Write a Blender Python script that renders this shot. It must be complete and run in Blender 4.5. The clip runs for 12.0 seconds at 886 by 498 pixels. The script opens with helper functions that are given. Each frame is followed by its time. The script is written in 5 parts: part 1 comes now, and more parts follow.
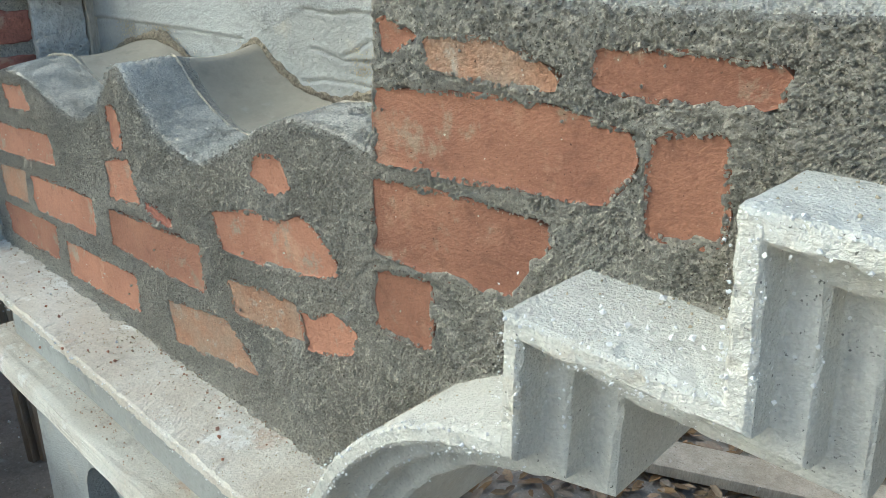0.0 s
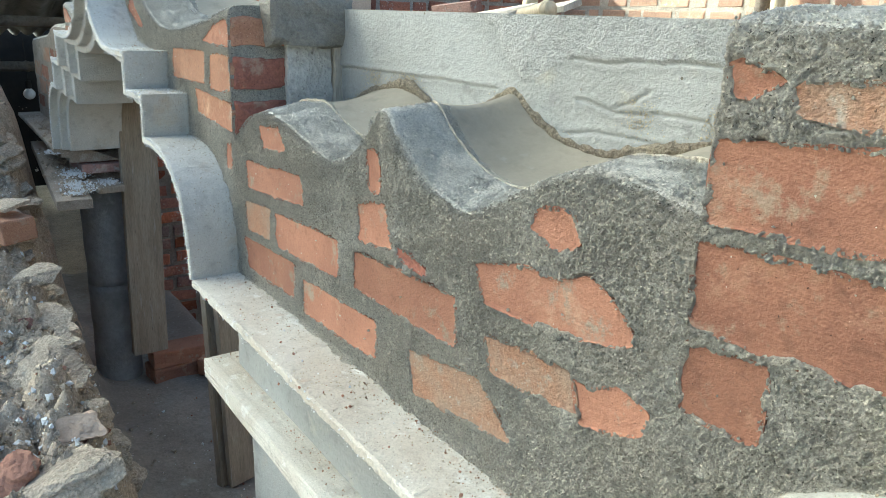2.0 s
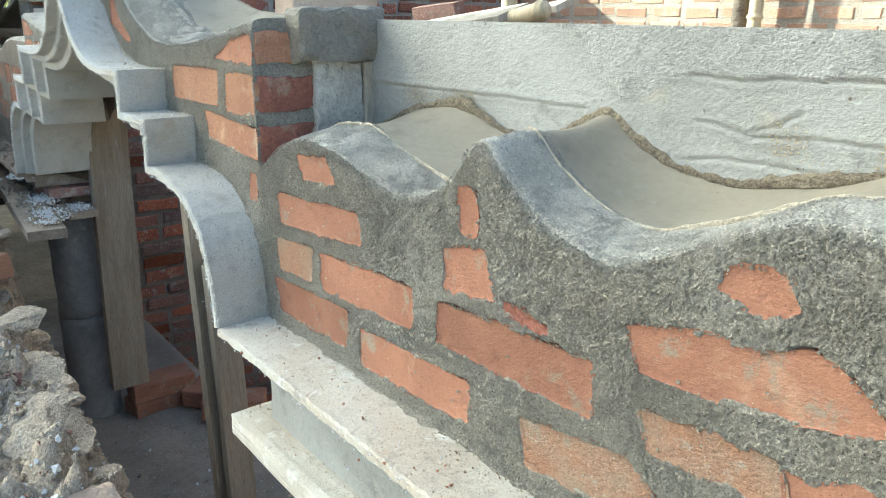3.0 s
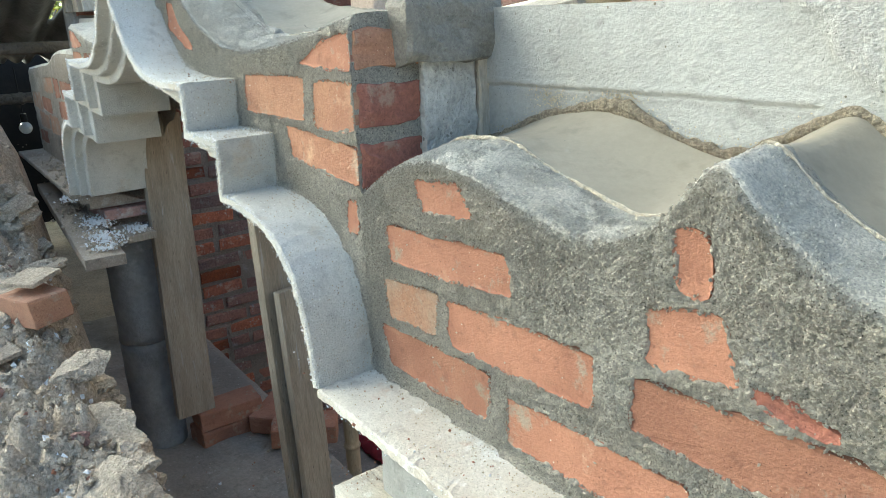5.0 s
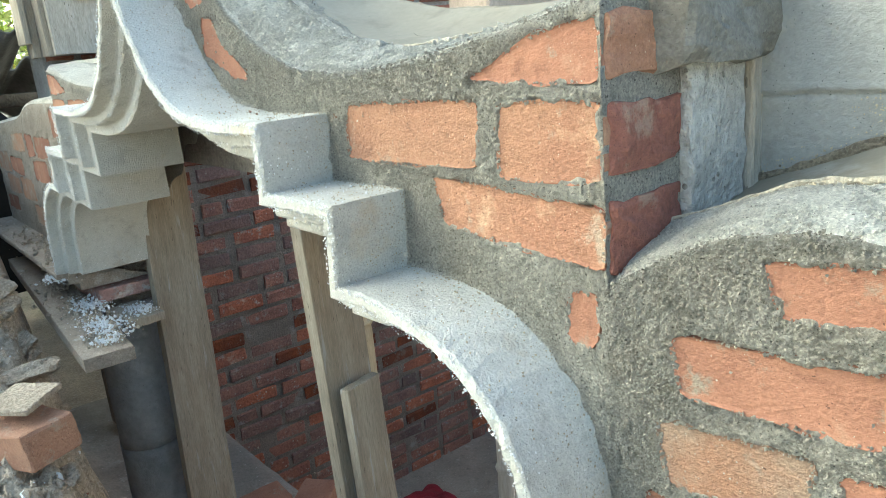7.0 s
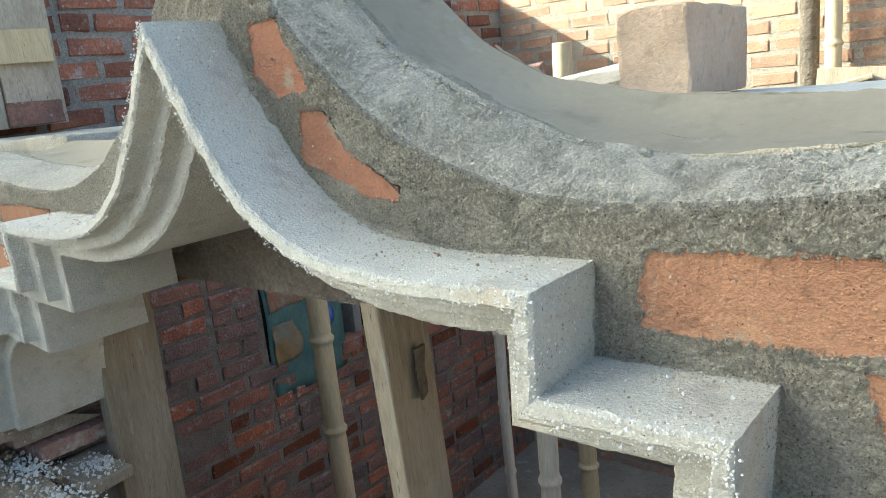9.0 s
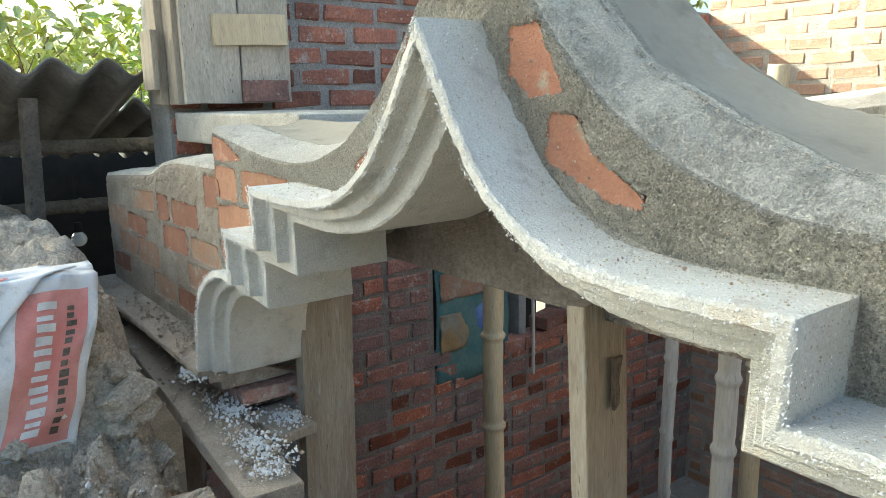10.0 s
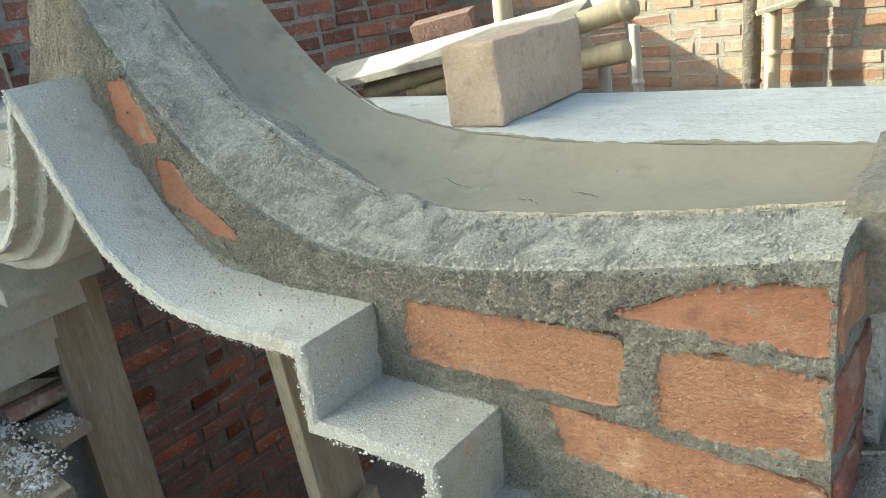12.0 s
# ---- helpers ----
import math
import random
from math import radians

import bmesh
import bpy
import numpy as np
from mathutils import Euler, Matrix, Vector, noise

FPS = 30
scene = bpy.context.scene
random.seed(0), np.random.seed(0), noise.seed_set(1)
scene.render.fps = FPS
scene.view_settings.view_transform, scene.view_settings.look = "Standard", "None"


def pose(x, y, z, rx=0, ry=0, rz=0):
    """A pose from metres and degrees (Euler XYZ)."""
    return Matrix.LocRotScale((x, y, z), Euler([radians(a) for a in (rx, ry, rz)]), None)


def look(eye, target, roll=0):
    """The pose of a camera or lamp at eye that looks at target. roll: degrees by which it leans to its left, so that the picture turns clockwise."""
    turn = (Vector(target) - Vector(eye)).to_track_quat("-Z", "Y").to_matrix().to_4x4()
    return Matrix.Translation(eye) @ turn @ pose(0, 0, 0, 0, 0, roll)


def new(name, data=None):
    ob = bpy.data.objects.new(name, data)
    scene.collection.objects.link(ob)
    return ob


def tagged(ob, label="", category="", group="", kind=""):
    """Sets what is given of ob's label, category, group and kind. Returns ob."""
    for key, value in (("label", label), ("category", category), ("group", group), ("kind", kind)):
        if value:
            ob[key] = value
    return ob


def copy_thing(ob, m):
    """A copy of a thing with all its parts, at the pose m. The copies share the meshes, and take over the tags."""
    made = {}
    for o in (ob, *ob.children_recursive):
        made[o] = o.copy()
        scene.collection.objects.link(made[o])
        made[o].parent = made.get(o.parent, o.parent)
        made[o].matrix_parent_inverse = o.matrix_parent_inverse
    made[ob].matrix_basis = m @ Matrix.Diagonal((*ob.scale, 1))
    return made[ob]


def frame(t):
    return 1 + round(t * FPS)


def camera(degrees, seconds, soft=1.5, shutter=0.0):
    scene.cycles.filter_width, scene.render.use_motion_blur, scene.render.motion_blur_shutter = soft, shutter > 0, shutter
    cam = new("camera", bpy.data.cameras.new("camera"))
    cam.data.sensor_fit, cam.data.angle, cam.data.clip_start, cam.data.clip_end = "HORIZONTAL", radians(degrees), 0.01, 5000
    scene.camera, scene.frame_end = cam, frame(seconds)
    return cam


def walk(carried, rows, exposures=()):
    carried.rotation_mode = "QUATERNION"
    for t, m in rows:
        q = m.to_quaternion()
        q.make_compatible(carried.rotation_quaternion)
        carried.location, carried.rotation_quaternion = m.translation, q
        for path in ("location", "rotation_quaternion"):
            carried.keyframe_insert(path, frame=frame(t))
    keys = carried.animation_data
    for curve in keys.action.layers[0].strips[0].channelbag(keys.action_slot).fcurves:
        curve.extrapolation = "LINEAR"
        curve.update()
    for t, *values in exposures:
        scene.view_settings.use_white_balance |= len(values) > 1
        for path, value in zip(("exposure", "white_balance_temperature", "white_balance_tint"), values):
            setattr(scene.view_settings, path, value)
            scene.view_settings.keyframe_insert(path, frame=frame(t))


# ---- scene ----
cam = camera(62.1, 12.0, soft=0.7)
PATH = [
    (0, (0.328, -0.031, 2.617), (-0.913, 1.357, 1.888), 2.0),
    (0.5, (0.284, -0.035, 2.589), (-1.085, 1.164, 1.76), 1.8),
    (1, (0.275, -0.04, 2.588), (-1.181, 1.108, 1.839), 2.0),
    (1.5, (0.254, -0.05, 2.6), (-1.316, 0.998, 1.941), 0.3),
    (2, (0.194, -0.085, 2.593), (-1.365, 1.016, 1.995), 2.2),
    (2.5, (0.05, -0.124, 2.605), (-1.431, 1.074, 1.999), 0.8),
    (2.7, (0.007, -0.144, 2.607), (-1.475, 1.057, 2.006), 1.0),
    (4.3, (-0.166, -0.148, 2.608), (-1.638, 1.07, 2.017), -0.1),
    (4.5, (-0.207, -0.136, 2.606), (-1.698, 1.053, 2.004), -0.5),
    (5, (-0.315, -0.109, 2.603), (-1.857, 1.003, 1.983), -2.2),
    (5.5, (-0.416, -0.07, 2.615), (-1.97, 1.039, 2.019), -3.1),
    (6, (-0.529, -0.069, 2.582), (-2.004, 1.129, 1.96), -3.0),
    (6.5, (-0.707, -0.067, 2.543), (-2.137, 1.178, 1.907), -3.5),
    (7, (-0.833, -0.087, 2.567), (-2.338, 1.116, 2.032), -5.1),
    (7.2, (-0.858, -0.093, 2.583), (-2.404, 1.124, 2.226), -6.3),
    (8.8, (-1.324, -0.114, 2.651), (-2.513, 1.444, 2.253), -6.6),
    (9, (-1.358, -0.131, 2.653), (-2.627, 1.351, 2.211), -6.1),
    (9.5, (-1.401, -0.18, 2.657), (-2.871, 1.083, 2.163), -2.1),
    (10, (-1.396, -0.205, 2.657), (-2.962, 0.97, 2.253), -1.1),
    (10.5, (-1.381, -0.217, 2.708), (-2.911, 1.032, 2.399), -3.2),
    (11, (-1.33, -0.175, 2.799), (-2.782, 1.156, 2.451), -10.3),
    (11.5, (-1.217, -0.119, 2.841), (-2.575, 1.273, 2.374), -11.4),
    (12, (-1.128, -0.073, 2.798), (-2.367, 1.339, 2.111), -8.9),
]
walk(cam, [(t, look(eye, target, roll)) for t, eye, target, roll in PATH],
     [(0.0, 1.46, 5450, -7), (2.0, 1.78, 5550, -8), (5.5, 2.06, 5750, -8), (6.0, 2.06, 5750, -9), (7.0, 2.36, 5800, -11), (8.8, 1.80, 5950, -7), (9.3, 1.90, 5950, -7),
      (10.0, 2.05, 6050, -7), (11.0, 1.60, 6400, -7), (11.5, 1.50, 6350, -9), (12.0, 1.61, 6100, -11)])

# ---- world, sun, light ----
SUN_DIR = Vector((-1.0, -0.62, 0.60)).normalized()
world = bpy.data.worlds.new("sky")
scene.world = world
world.use_nodes = True
wn = world.node_tree
bg = wn.nodes["Background"]
sky = wn.nodes.new("ShaderNodeTexSky")
sky.sky_type, sky.sun_disc = "NISHITA", False
sky.sun_elevation = math.asin(SUN_DIR.z)
sky.sun_rotation = math.atan2(SUN_DIR.x, SUN_DIR.y)
sky.dust_density, sky.air_density, sky.ozone_density = 6.0, 0.7, 0.3
wn.links.new(sky.outputs[0], bg.inputs[0])
bg.inputs[1].default_value = 0.15
sun = new("sun", bpy.data.lights.new("sun", "SUN"))
sun.data.energy, sun.data.angle, sun.data.color = 4.0, radians(0.6), (1.0, 0.93, 0.82)
sun.matrix_world = look((0, 0, 0), -SUN_DIR)


# ---- materials ----
def material(name, base, var, rough=0.9, grain=300.0, grain_amt=0.25, blot=6.0, bump=0.4, bump_d=0.002,
             spots=None, rand=0.0, metal=0.0, sand=0.0, sand_scale=380.0, pit_shade=0.0, smear=None, splat=None, stretch=(1, 1, 1), spot_scale=120.0, spot_cut=0.16, big=0.6):
    """Two-scale procedural surface: blotches between base and var, fine grain, optional specks, bump."""
    m = bpy.data.materials.new(name)
    m.use_nodes = True
    t = m.node_tree
    n, l = t.nodes, t.links
    bsdf = n["Principled BSDF"]
    bsdf.inputs["Roughness"].default_value = rough
    bsdf.inputs["Metallic"].default_value = metal
    co = n.new("ShaderNodeTexCoord")
    mp = n.new("ShaderNodeMapping")
    mp.inputs["Scale"].default_value = stretch
    info = n.new("ShaderNodeObjectInfo")
    off = n.new("ShaderNodeVectorMath")
    off.operation = "SCALE"
    comb = n.new("ShaderNodeCombineXYZ")
    for k in range(3):
        l.new(info.outputs["Random"], comb.inputs[k])
    off.inputs["Scale"].default_value = 37.0
    l.new(comb.outputs[0], off.inputs[0])
    l.new(co.outputs["Object"], mp.inputs["Vector"])
    l.new(off.outputs[0], mp.inputs["Location"])

    def tex(scale, detail=4.0, r=0.6):
        x = n.new("ShaderNodeTexNoise")
        x.inputs["Scale"].default_value = scale
        x.inputs["Detail"].default_value = detail
        x.inputs["Roughness"].default_value = r
        l.new(mp.outputs[0], x.inputs["Vector"])
        return x

    def mix(a, b, f, mode="MIX"):
        x = n.new("ShaderNodeMix")
        x.data_type, x.blend_type = "RGBA", mode
        for sock, v in ((x.inputs[6], a), (x.inputs[7], b), (x.inputs[0], f)):
            if hasattr(v, "is_output"):
                l.new(v, sock)
            elif isinstance(v, tuple):
                sock.default_value = (*v, 1)
            else:
                sock.default_value = v
        return x.outputs[2]

    def ramp(sock, lo, hi):
        x = n.new("ShaderNodeMapRange")
        x.inputs[1].default_value, x.inputs[2].default_value = lo, hi
        l.new(sock, x.inputs[0])
        return x.outputs[0]

    big_t, mid_t, fine = tex(blot), tex(blot * 6, 5), tex(grain, 3, 0.7)
    col = mix(base, var, ramp(big_t.outputs[0], 0.38, 0.62))
    m2 = tuple(c * 0.62 for c in var)
    col = mix(col, m2, ramp(mid_t.outputs[0], 0.55, 0.85))
    g = ramp(fine.outputs[0], 0.3, 0.7)
    dark = n.new("ShaderNodeMath")
    dark.operation = "MULTIPLY_ADD"
    l.new(g, dark.inputs[0])
    dark.inputs[1].default_value, dark.inputs[2].default_value = 2 * grain_amt, 1 - grain_amt
    cc = n.new("ShaderNodeCombineColor")
    for k in range(3):
        l.new(dark.outputs[0], cc.inputs[k])
    col = mix(col, cc.outputs[0], 1.0, "MULTIPLY")
    if smear:
        sm = tex(11, 6, 0.65)
        col = mix(col, smear, ramp(sm.outputs[0], 0.60, 0.70))
    if splat:
        sp = tex(19, 7, 0.7)
        col = mix(col, splat, ramp(sp.outputs[0], 0.575, 0.66))
    if sand:
        vo = n.new("ShaderNodeTexVoronoi")
        vo.inputs["Scale"].default_value = sand_scale
        l.new(mp.outputs[0], vo.inputs["Vector"])
        bw = n.new("ShaderNodeRGBToBW")
        l.new(vo.outputs["Color"], bw.inputs[0])
        sd = n.new("ShaderNodeMapRange")
        sd.inputs[1].default_value, sd.inputs[2].default_value = 0.2, 0.8
        sd.inputs[3].default_value, sd.inputs[4].default_value = 1 - sand, 1 + sand
        l.new(bw.outputs[0], sd.inputs[0])
        c2 = n.new("ShaderNodeCombineColor")
        for k in range(3):
            l.new(sd.outputs[0], c2.inputs[k])
        col = mix(col, c2.outputs[0], 1.0, "MULTIPLY")
    # dark flecks: shade of small pits painted into the colour, without depth
    if pit_shade:
        pt = tex(360, 2, 0.5)
        col = mix(col, tuple(c * 0.30 for c in var), ramp(pt.outputs[0], 0.72 - 0.12 * pit_shade, 0.80 - 0.12 * pit_shade))
    height = n.new("ShaderNodeMath")
    height.operation = "MULTIPLY_ADD"
    l.new(mid_t.outputs[0], height.inputs[0])
    height.inputs[1].default_value = big
    l.new(g, height.inputs[2])
    hsock = height.outputs[0]
    if spots:
        v = n.new("ShaderNodeTexVoronoi")
        v.inputs["Scale"].default_value = spot_scale
        l.new(mp.outputs[0], v.inputs["Vector"])
        patch = ramp(tex(14).outputs[0], 0.45, 0.6)
        s1 = n.new("ShaderNodeMath")
        s1.operation = "LESS_THAN"
        l.new(v.outputs["Distance"], s1.inputs[0])
        s1.inputs[1].default_value = spot_cut
        s2 = n.new("ShaderNodeMath")
        s2.operation = "MULTIPLY"
        l.new(s1.outputs[0], s2.inputs[0])
        l.new(patch, s2.inputs[1])
        col = mix(col, spots, s2.outputs[0])
        h2 = n.new("ShaderNodeMath")
        h2.operation = "ADD"
        l.new(hsock, h2.inputs[0])
        l.new(s2.outputs[0], h2.inputs[1])
        hsock = h2.outputs[0]
    if rand:
        hsv = n.new("ShaderNodeHueSaturation")
        mr = n.new("ShaderNodeMapRange")
        mr.inputs[3].default_value, mr.inputs[4].default_value = 1 - rand, 1 + rand
        isl = n.new("ShaderNodeNewGeometry")
        add, fr = n.new("ShaderNodeMath"), n.new("ShaderNodeMath")
        add.operation, fr.operation = "ADD", "FRACT"
        l.new(info.outputs["Random"], add.inputs[0])
        l.new(isl.outputs["Random Per Island"], add.inputs[1])
        l.new(add.outputs[0], fr.inputs[0])
        l.new(fr.outputs[0], mr.inputs[0])
        l.new(mr.outputs[0], hsv.inputs["Value"])
        geo = n.new("ShaderNodeNewGeometry")
        mr2 = n.new("ShaderNodeMapRange")
        mr2.inputs[3].default_value, mr2.inputs[4].default_value = 1 - rand, 1 + rand * 0.6
        l.new(geo.outputs["Random Per Island"], mr2.inputs[0])
        l.new(mr2.outputs[0], hsv.inputs["Saturation"])
        l.new(col, hsv.inputs["Color"])
        col = hsv.outputs[0]
    l.new(col, bsdf.inputs["Base Color"])
    b = n.new("ShaderNodeBump")
    b.inputs["Strength"].default_value, b.inputs["Distance"].default_value = bump, bump_d
    l.new(hsock, b.inputs["Height"])
    l.new(b.outputs[0], bsdf.inputs["Normal"])
    return m


MORTAR = material("sandy_mortar", (0.60, 0.565, 0.475), (0.475, 0.44, 0.36), 0.95, 420, 0.17, 4.5, 1.0, 0.007, sand=0.21, sand_scale=460, pit_shade=0.75, smear=(0.45, 0.42, 0.34), splat=(0.63, 0.595, 0.51))
STRIP = material("pale_rough_cement", (0.77, 0.735, 0.64), (0.64, 0.60, 0.51), 0.95, 420, 0.15, 6, 0.9, 0.006, sand=0.16, sand_scale=520, pit_shade=0.5, smear=(0.58, 0.54, 0.455))
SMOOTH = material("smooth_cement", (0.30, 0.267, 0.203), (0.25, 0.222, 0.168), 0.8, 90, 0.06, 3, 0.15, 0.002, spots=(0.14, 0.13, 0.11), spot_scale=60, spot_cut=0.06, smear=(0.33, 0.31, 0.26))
TRIM = material("cast_cement", (0.65, 0.64, 0.585), (0.54, 0.525, 0.465), 0.9, 300, 0.07, 4, 0.6, 0.004, spots=(0.88, 0.88, 0.85), spot_scale=130, spot_cut=0.14, sand=0.06, sand_scale=500, pit_shade=0.4, smear=(0.51, 0.455, 0.36))
LEDGE = material("dusty_cast_cement", (0.66, 0.63, 0.55), (0.54, 0.485, 0.395), 0.92, 260, 0.10, 5, 0.6, 0.002, spots=(0.82, 0.82, 0.79), spot_scale=90, spot_cut=0.10, sand=0.06, sand_scale=550, pit_shade=0.3, smear=(0.50, 0.37, 0.27), splat=(0.72, 0.70, 0.64))
WHITE = material("white_cement", (0.39, 0.395, 0.37), (0.32, 0.32, 0.295), 0.8, 160, 0.08, 4, 0.5, 0.003, spots=(0.15, 0.13, 0.10), spot_scale=42, spot_cut=0.08, pit_shade=0.3, smear=(0.41, 0.385, 0.325))
BRICK = material("orange_brick", (0.355, 0.172, 0.106), (0.285, 0.132, 0.081), 0.92, 230, 0.09, 9, 0.45, 0.003, spots=(0.50, 0.33, 0.23), spot_scale=170, spot_cut=0.09, rand=0.14, sand=0.05, sand_scale=600, pit_shade=0.3, smear=(0.44, 0.27, 0.175), splat=(0.285, 0.24, 0.18))
DARKBRICK = material("brown_red_brick", (0.27, 0.127, 0.076), (0.21, 0.095, 0.058), 0.92, 230, 0.09, 9, 0.45, 0.003, spots=(0.36, 0.22, 0.15), spot_scale=170, spot_cut=0.09, rand=0.12, sand=0.05, sand_scale=600, pit_shade=0.3, smear=(0.32, 0.175, 0.11), splat=(0.27, 0.195, 0.135))
# paler yellow-orange, with the pier front's sunlit tone mixed into the colour
PIERBRICK = material("yellow_orange_brick", (0.42, 0.225, 0.134), (0.35, 0.174, 0.104), 0.92, 200, 0.13, 10, 0.7, 0.003, spots=(0.56, 0.39, 0.26), spot_scale=150, spot_cut=0.12, rand=0.12, sand=0.08, sand_scale=600, pit_shade=0.4, smear=(0.52, 0.33, 0.205), splat=(0.40, 0.30, 0.215))
RED = material("red_brick", (0.34, 0.135, 0.09), (0.265, 0.105, 0.072), 0.9, 160, 0.22, 14, 0.8, 0.003, rand=0.15, pit_shade=0.3, splat=(0.36, 0.23, 0.165))
OLDBRICK = material("weathered_brick", (0.34, 0.145, 0.095), (0.24, 0.105, 0.075), 0.92, 90, 0.24, 7, 0.8, 0.006, spots=(0.42, 0.34, 0.28), spot_scale=40, spot_cut=0.2, rand=0.45, smear=(0.40, 0.30, 0.235), splat=(0.33, 0.30, 0.275))
PALEBRICK = material("pale_brick", (0.56, 0.435, 0.325), (0.49, 0.365, 0.265), 0.92, 160, 0.10, 8, 0.5, 0.003, spots=(0.33, 0.25, 0.20), spot_scale=70, spot_cut=0.08, smear=(0.54, 0.47, 0.39))
STAINED = material("mortar_filmed_brick", (0.355, 0.255, 0.18), (0.37, 0.205, 0.125), 0.95, 260, 0.13, 16, 0.7, 0.004, spots=(0.50, 0.46, 0.39), spot_scale=160, spot_cut=0.14, sand=0.10, pit_shade=0.4, smear=(0.36, 0.32, 0.25), splat=(0.42, 0.385, 0.315))
CREAM = material("cream_cement_lip", (0.55, 0.49, 0.38), (0.45, 0.40, 0.30), 0.95, 200, 0.2, 14, 0.8, 0.004, sand=0.12, smear=(0.40, 0.36, 0.28))
# darker brown mortar: the far wall's shade is put into its colour
FARMORTAR = material("far_shade_mortar", (0.36, 0.31, 0.245), (0.27, 0.23, 0.18), 0.97, 200, 0.2, 8, 0.8, 0.005, sand=0.15, smear=(0.42, 0.385, 0.32))
CRUST = material("dried_cement_crust", (0.31, 0.265, 0.185), (0.235, 0.195, 0.14), 0.95, 200, 0.25, 14, 1.0, 0.005, sand=0.2, smear=(0.38, 0.33, 0.24))
ENDBRICK = material("washed_brick", (0.46, 0.28, 0.185), (0.39, 0.235, 0.155), 0.92, 90, 0.17, 7, 0.7, 0.004, rand=0.28, smear=(0.44, 0.38, 0.31), splat=(0.43, 0.36, 0.285))
DAMP = material("damp_cement", (0.235, 0.215, 0.175), (0.19, 0.173, 0.14), 0.75, 120, 0.14, 8, 0.5, 0.004, sand=0.1, pit_shade=0.2)
JOINT = material("joint_mortar", (0.36, 0.35, 0.325), (0.27, 0.26, 0.24), 0.95, 120, 0.25, 6, 0.8, 0.006)
WOOD = material("shuttering_wood", (0.37, 0.32, 0.245), (0.28, 0.235, 0.175), 0.88, 60, 0.2, 4, 0.5, 0.002, stretch=(6, 6, 0.6), spots=(0.12, 0.09, 0.065), spot_scale=26, spot_cut=0.13, smear=(0.42, 0.40, 0.36))
GREYWOOD = material("weathered_plank", (0.50, 0.45, 0.365), (0.39, 0.34, 0.265), 0.9, 60, 0.18, 4, 0.6, 0.003, stretch=(3, 3, 0.8), spots=(0.14, 0.12, 0.09), spot_scale=30, spot_cut=0.14, smear=(0.55, 0.51, 0.44))
BAMBOO = material("dry_bamboo", (0.60, 0.49, 0.31), (0.50, 0.40, 0.25), 0.6, 60, 0.12, 6, 0.2, 0.002, stretch=(4, 4, 0.5), spots=(0.16, 0.12, 0.07), spot_scale=30, spot_cut=0.08)
PALEBAMBOO = material("grey_bamboo", (0.52, 0.48, 0.42), (0.42, 0.38, 0.32), 0.7, 60, 0.12, 6, 0.2, 0.002, stretch=(4, 4, 0.5))
EARTH = material("dry_earth", (0.56, 0.47, 0.355), (0.44, 0.365, 0.275), 1.0, 120, 0.20, 5, 0.7, 0.008, spots=(0.64, 0.58, 0.49), spot_scale=60, spot_cut=0.2, sand=0.18, sand_scale=180, pit_shade=0.3, splat=(0.52, 0.455, 0.365))
STONE = material("lumpy_clod", (0.54, 0.465, 0.36), (0.43, 0.36, 0.275), 1.0, 130, 0.20, 9, 0.8, 0.008, sand=0.18, sand_scale=220, pit_shade=0.3, smear=(0.50, 0.455, 0.37))
LIME = material("lime_crumbs", (0.80, 0.80, 0.79), (0.70, 0.70, 0.69), 0.95, 200, 0.1, 20, 0.4, 0.002)
PIPE = material("grey_cement_render", (0.29, 0.295, 0.295), (0.21, 0.215, 0.215), 0.85, 60, 0.14, 5, 0.5, 0.004, pit_shade=0.2, smear=(0.33, 0.33, 0.32))
ROOFING = material("old_fibre_cement", (0.20, 0.195, 0.185), (0.13, 0.125, 0.12), 0.95, 50, 0.2, 4, 0.5, 0.004)
LEAF = material("leaf", (0.23, 0.33, 0.07), (0.40, 0.41, 0.10), 0.5, 30, 0.2, 1.2, 0.1, 0.002, rand=0.4)
TANSMEAR = material("tan_cement_smear", (0.46, 0.40, 0.28), (0.38, 0.325, 0.23), 0.95, 200, 0.2, 14, 0.6, 0.003)
ENDJOINT = material("pale_joint_mortar", (0.42, 0.365, 0.295), (0.34, 0.295, 0.235), 0.95, 120, 0.2, 6, 0.8, 0.006, smear=(0.40, 0.37, 0.33))
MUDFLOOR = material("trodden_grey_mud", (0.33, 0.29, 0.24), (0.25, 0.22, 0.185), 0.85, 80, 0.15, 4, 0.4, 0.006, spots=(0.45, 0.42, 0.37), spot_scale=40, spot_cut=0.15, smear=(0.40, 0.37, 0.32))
# paler than WHITE: sky light on the beam's top is put into the colour
SKYLIT = material("skylit_cement", (0.64, 0.63, 0.59), (0.53, 0.52, 0.48), 0.85, 160, 0.08, 5, 0.5, 0.003, spots=(0.25, 0.22, 0.17), spot_scale=60, spot_cut=0.10, pit_shade=0.3, smear=(0.50, 0.46, 0.39))
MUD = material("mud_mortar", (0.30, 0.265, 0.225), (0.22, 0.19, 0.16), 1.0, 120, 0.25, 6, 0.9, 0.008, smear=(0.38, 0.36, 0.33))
GREYWASH = material("grey_trowelled_plaster", (0.39, 0.39, 0.365), (0.33, 0.33, 0.305), 0.9, 200, 0.12, 6, 0.7, 0.004, spots=(0.14, 0.13, 0.11), spot_scale=48, spot_cut=0.11, sand=0.08, pit_shade=0.4, smear=(0.44, 0.44, 0.41))
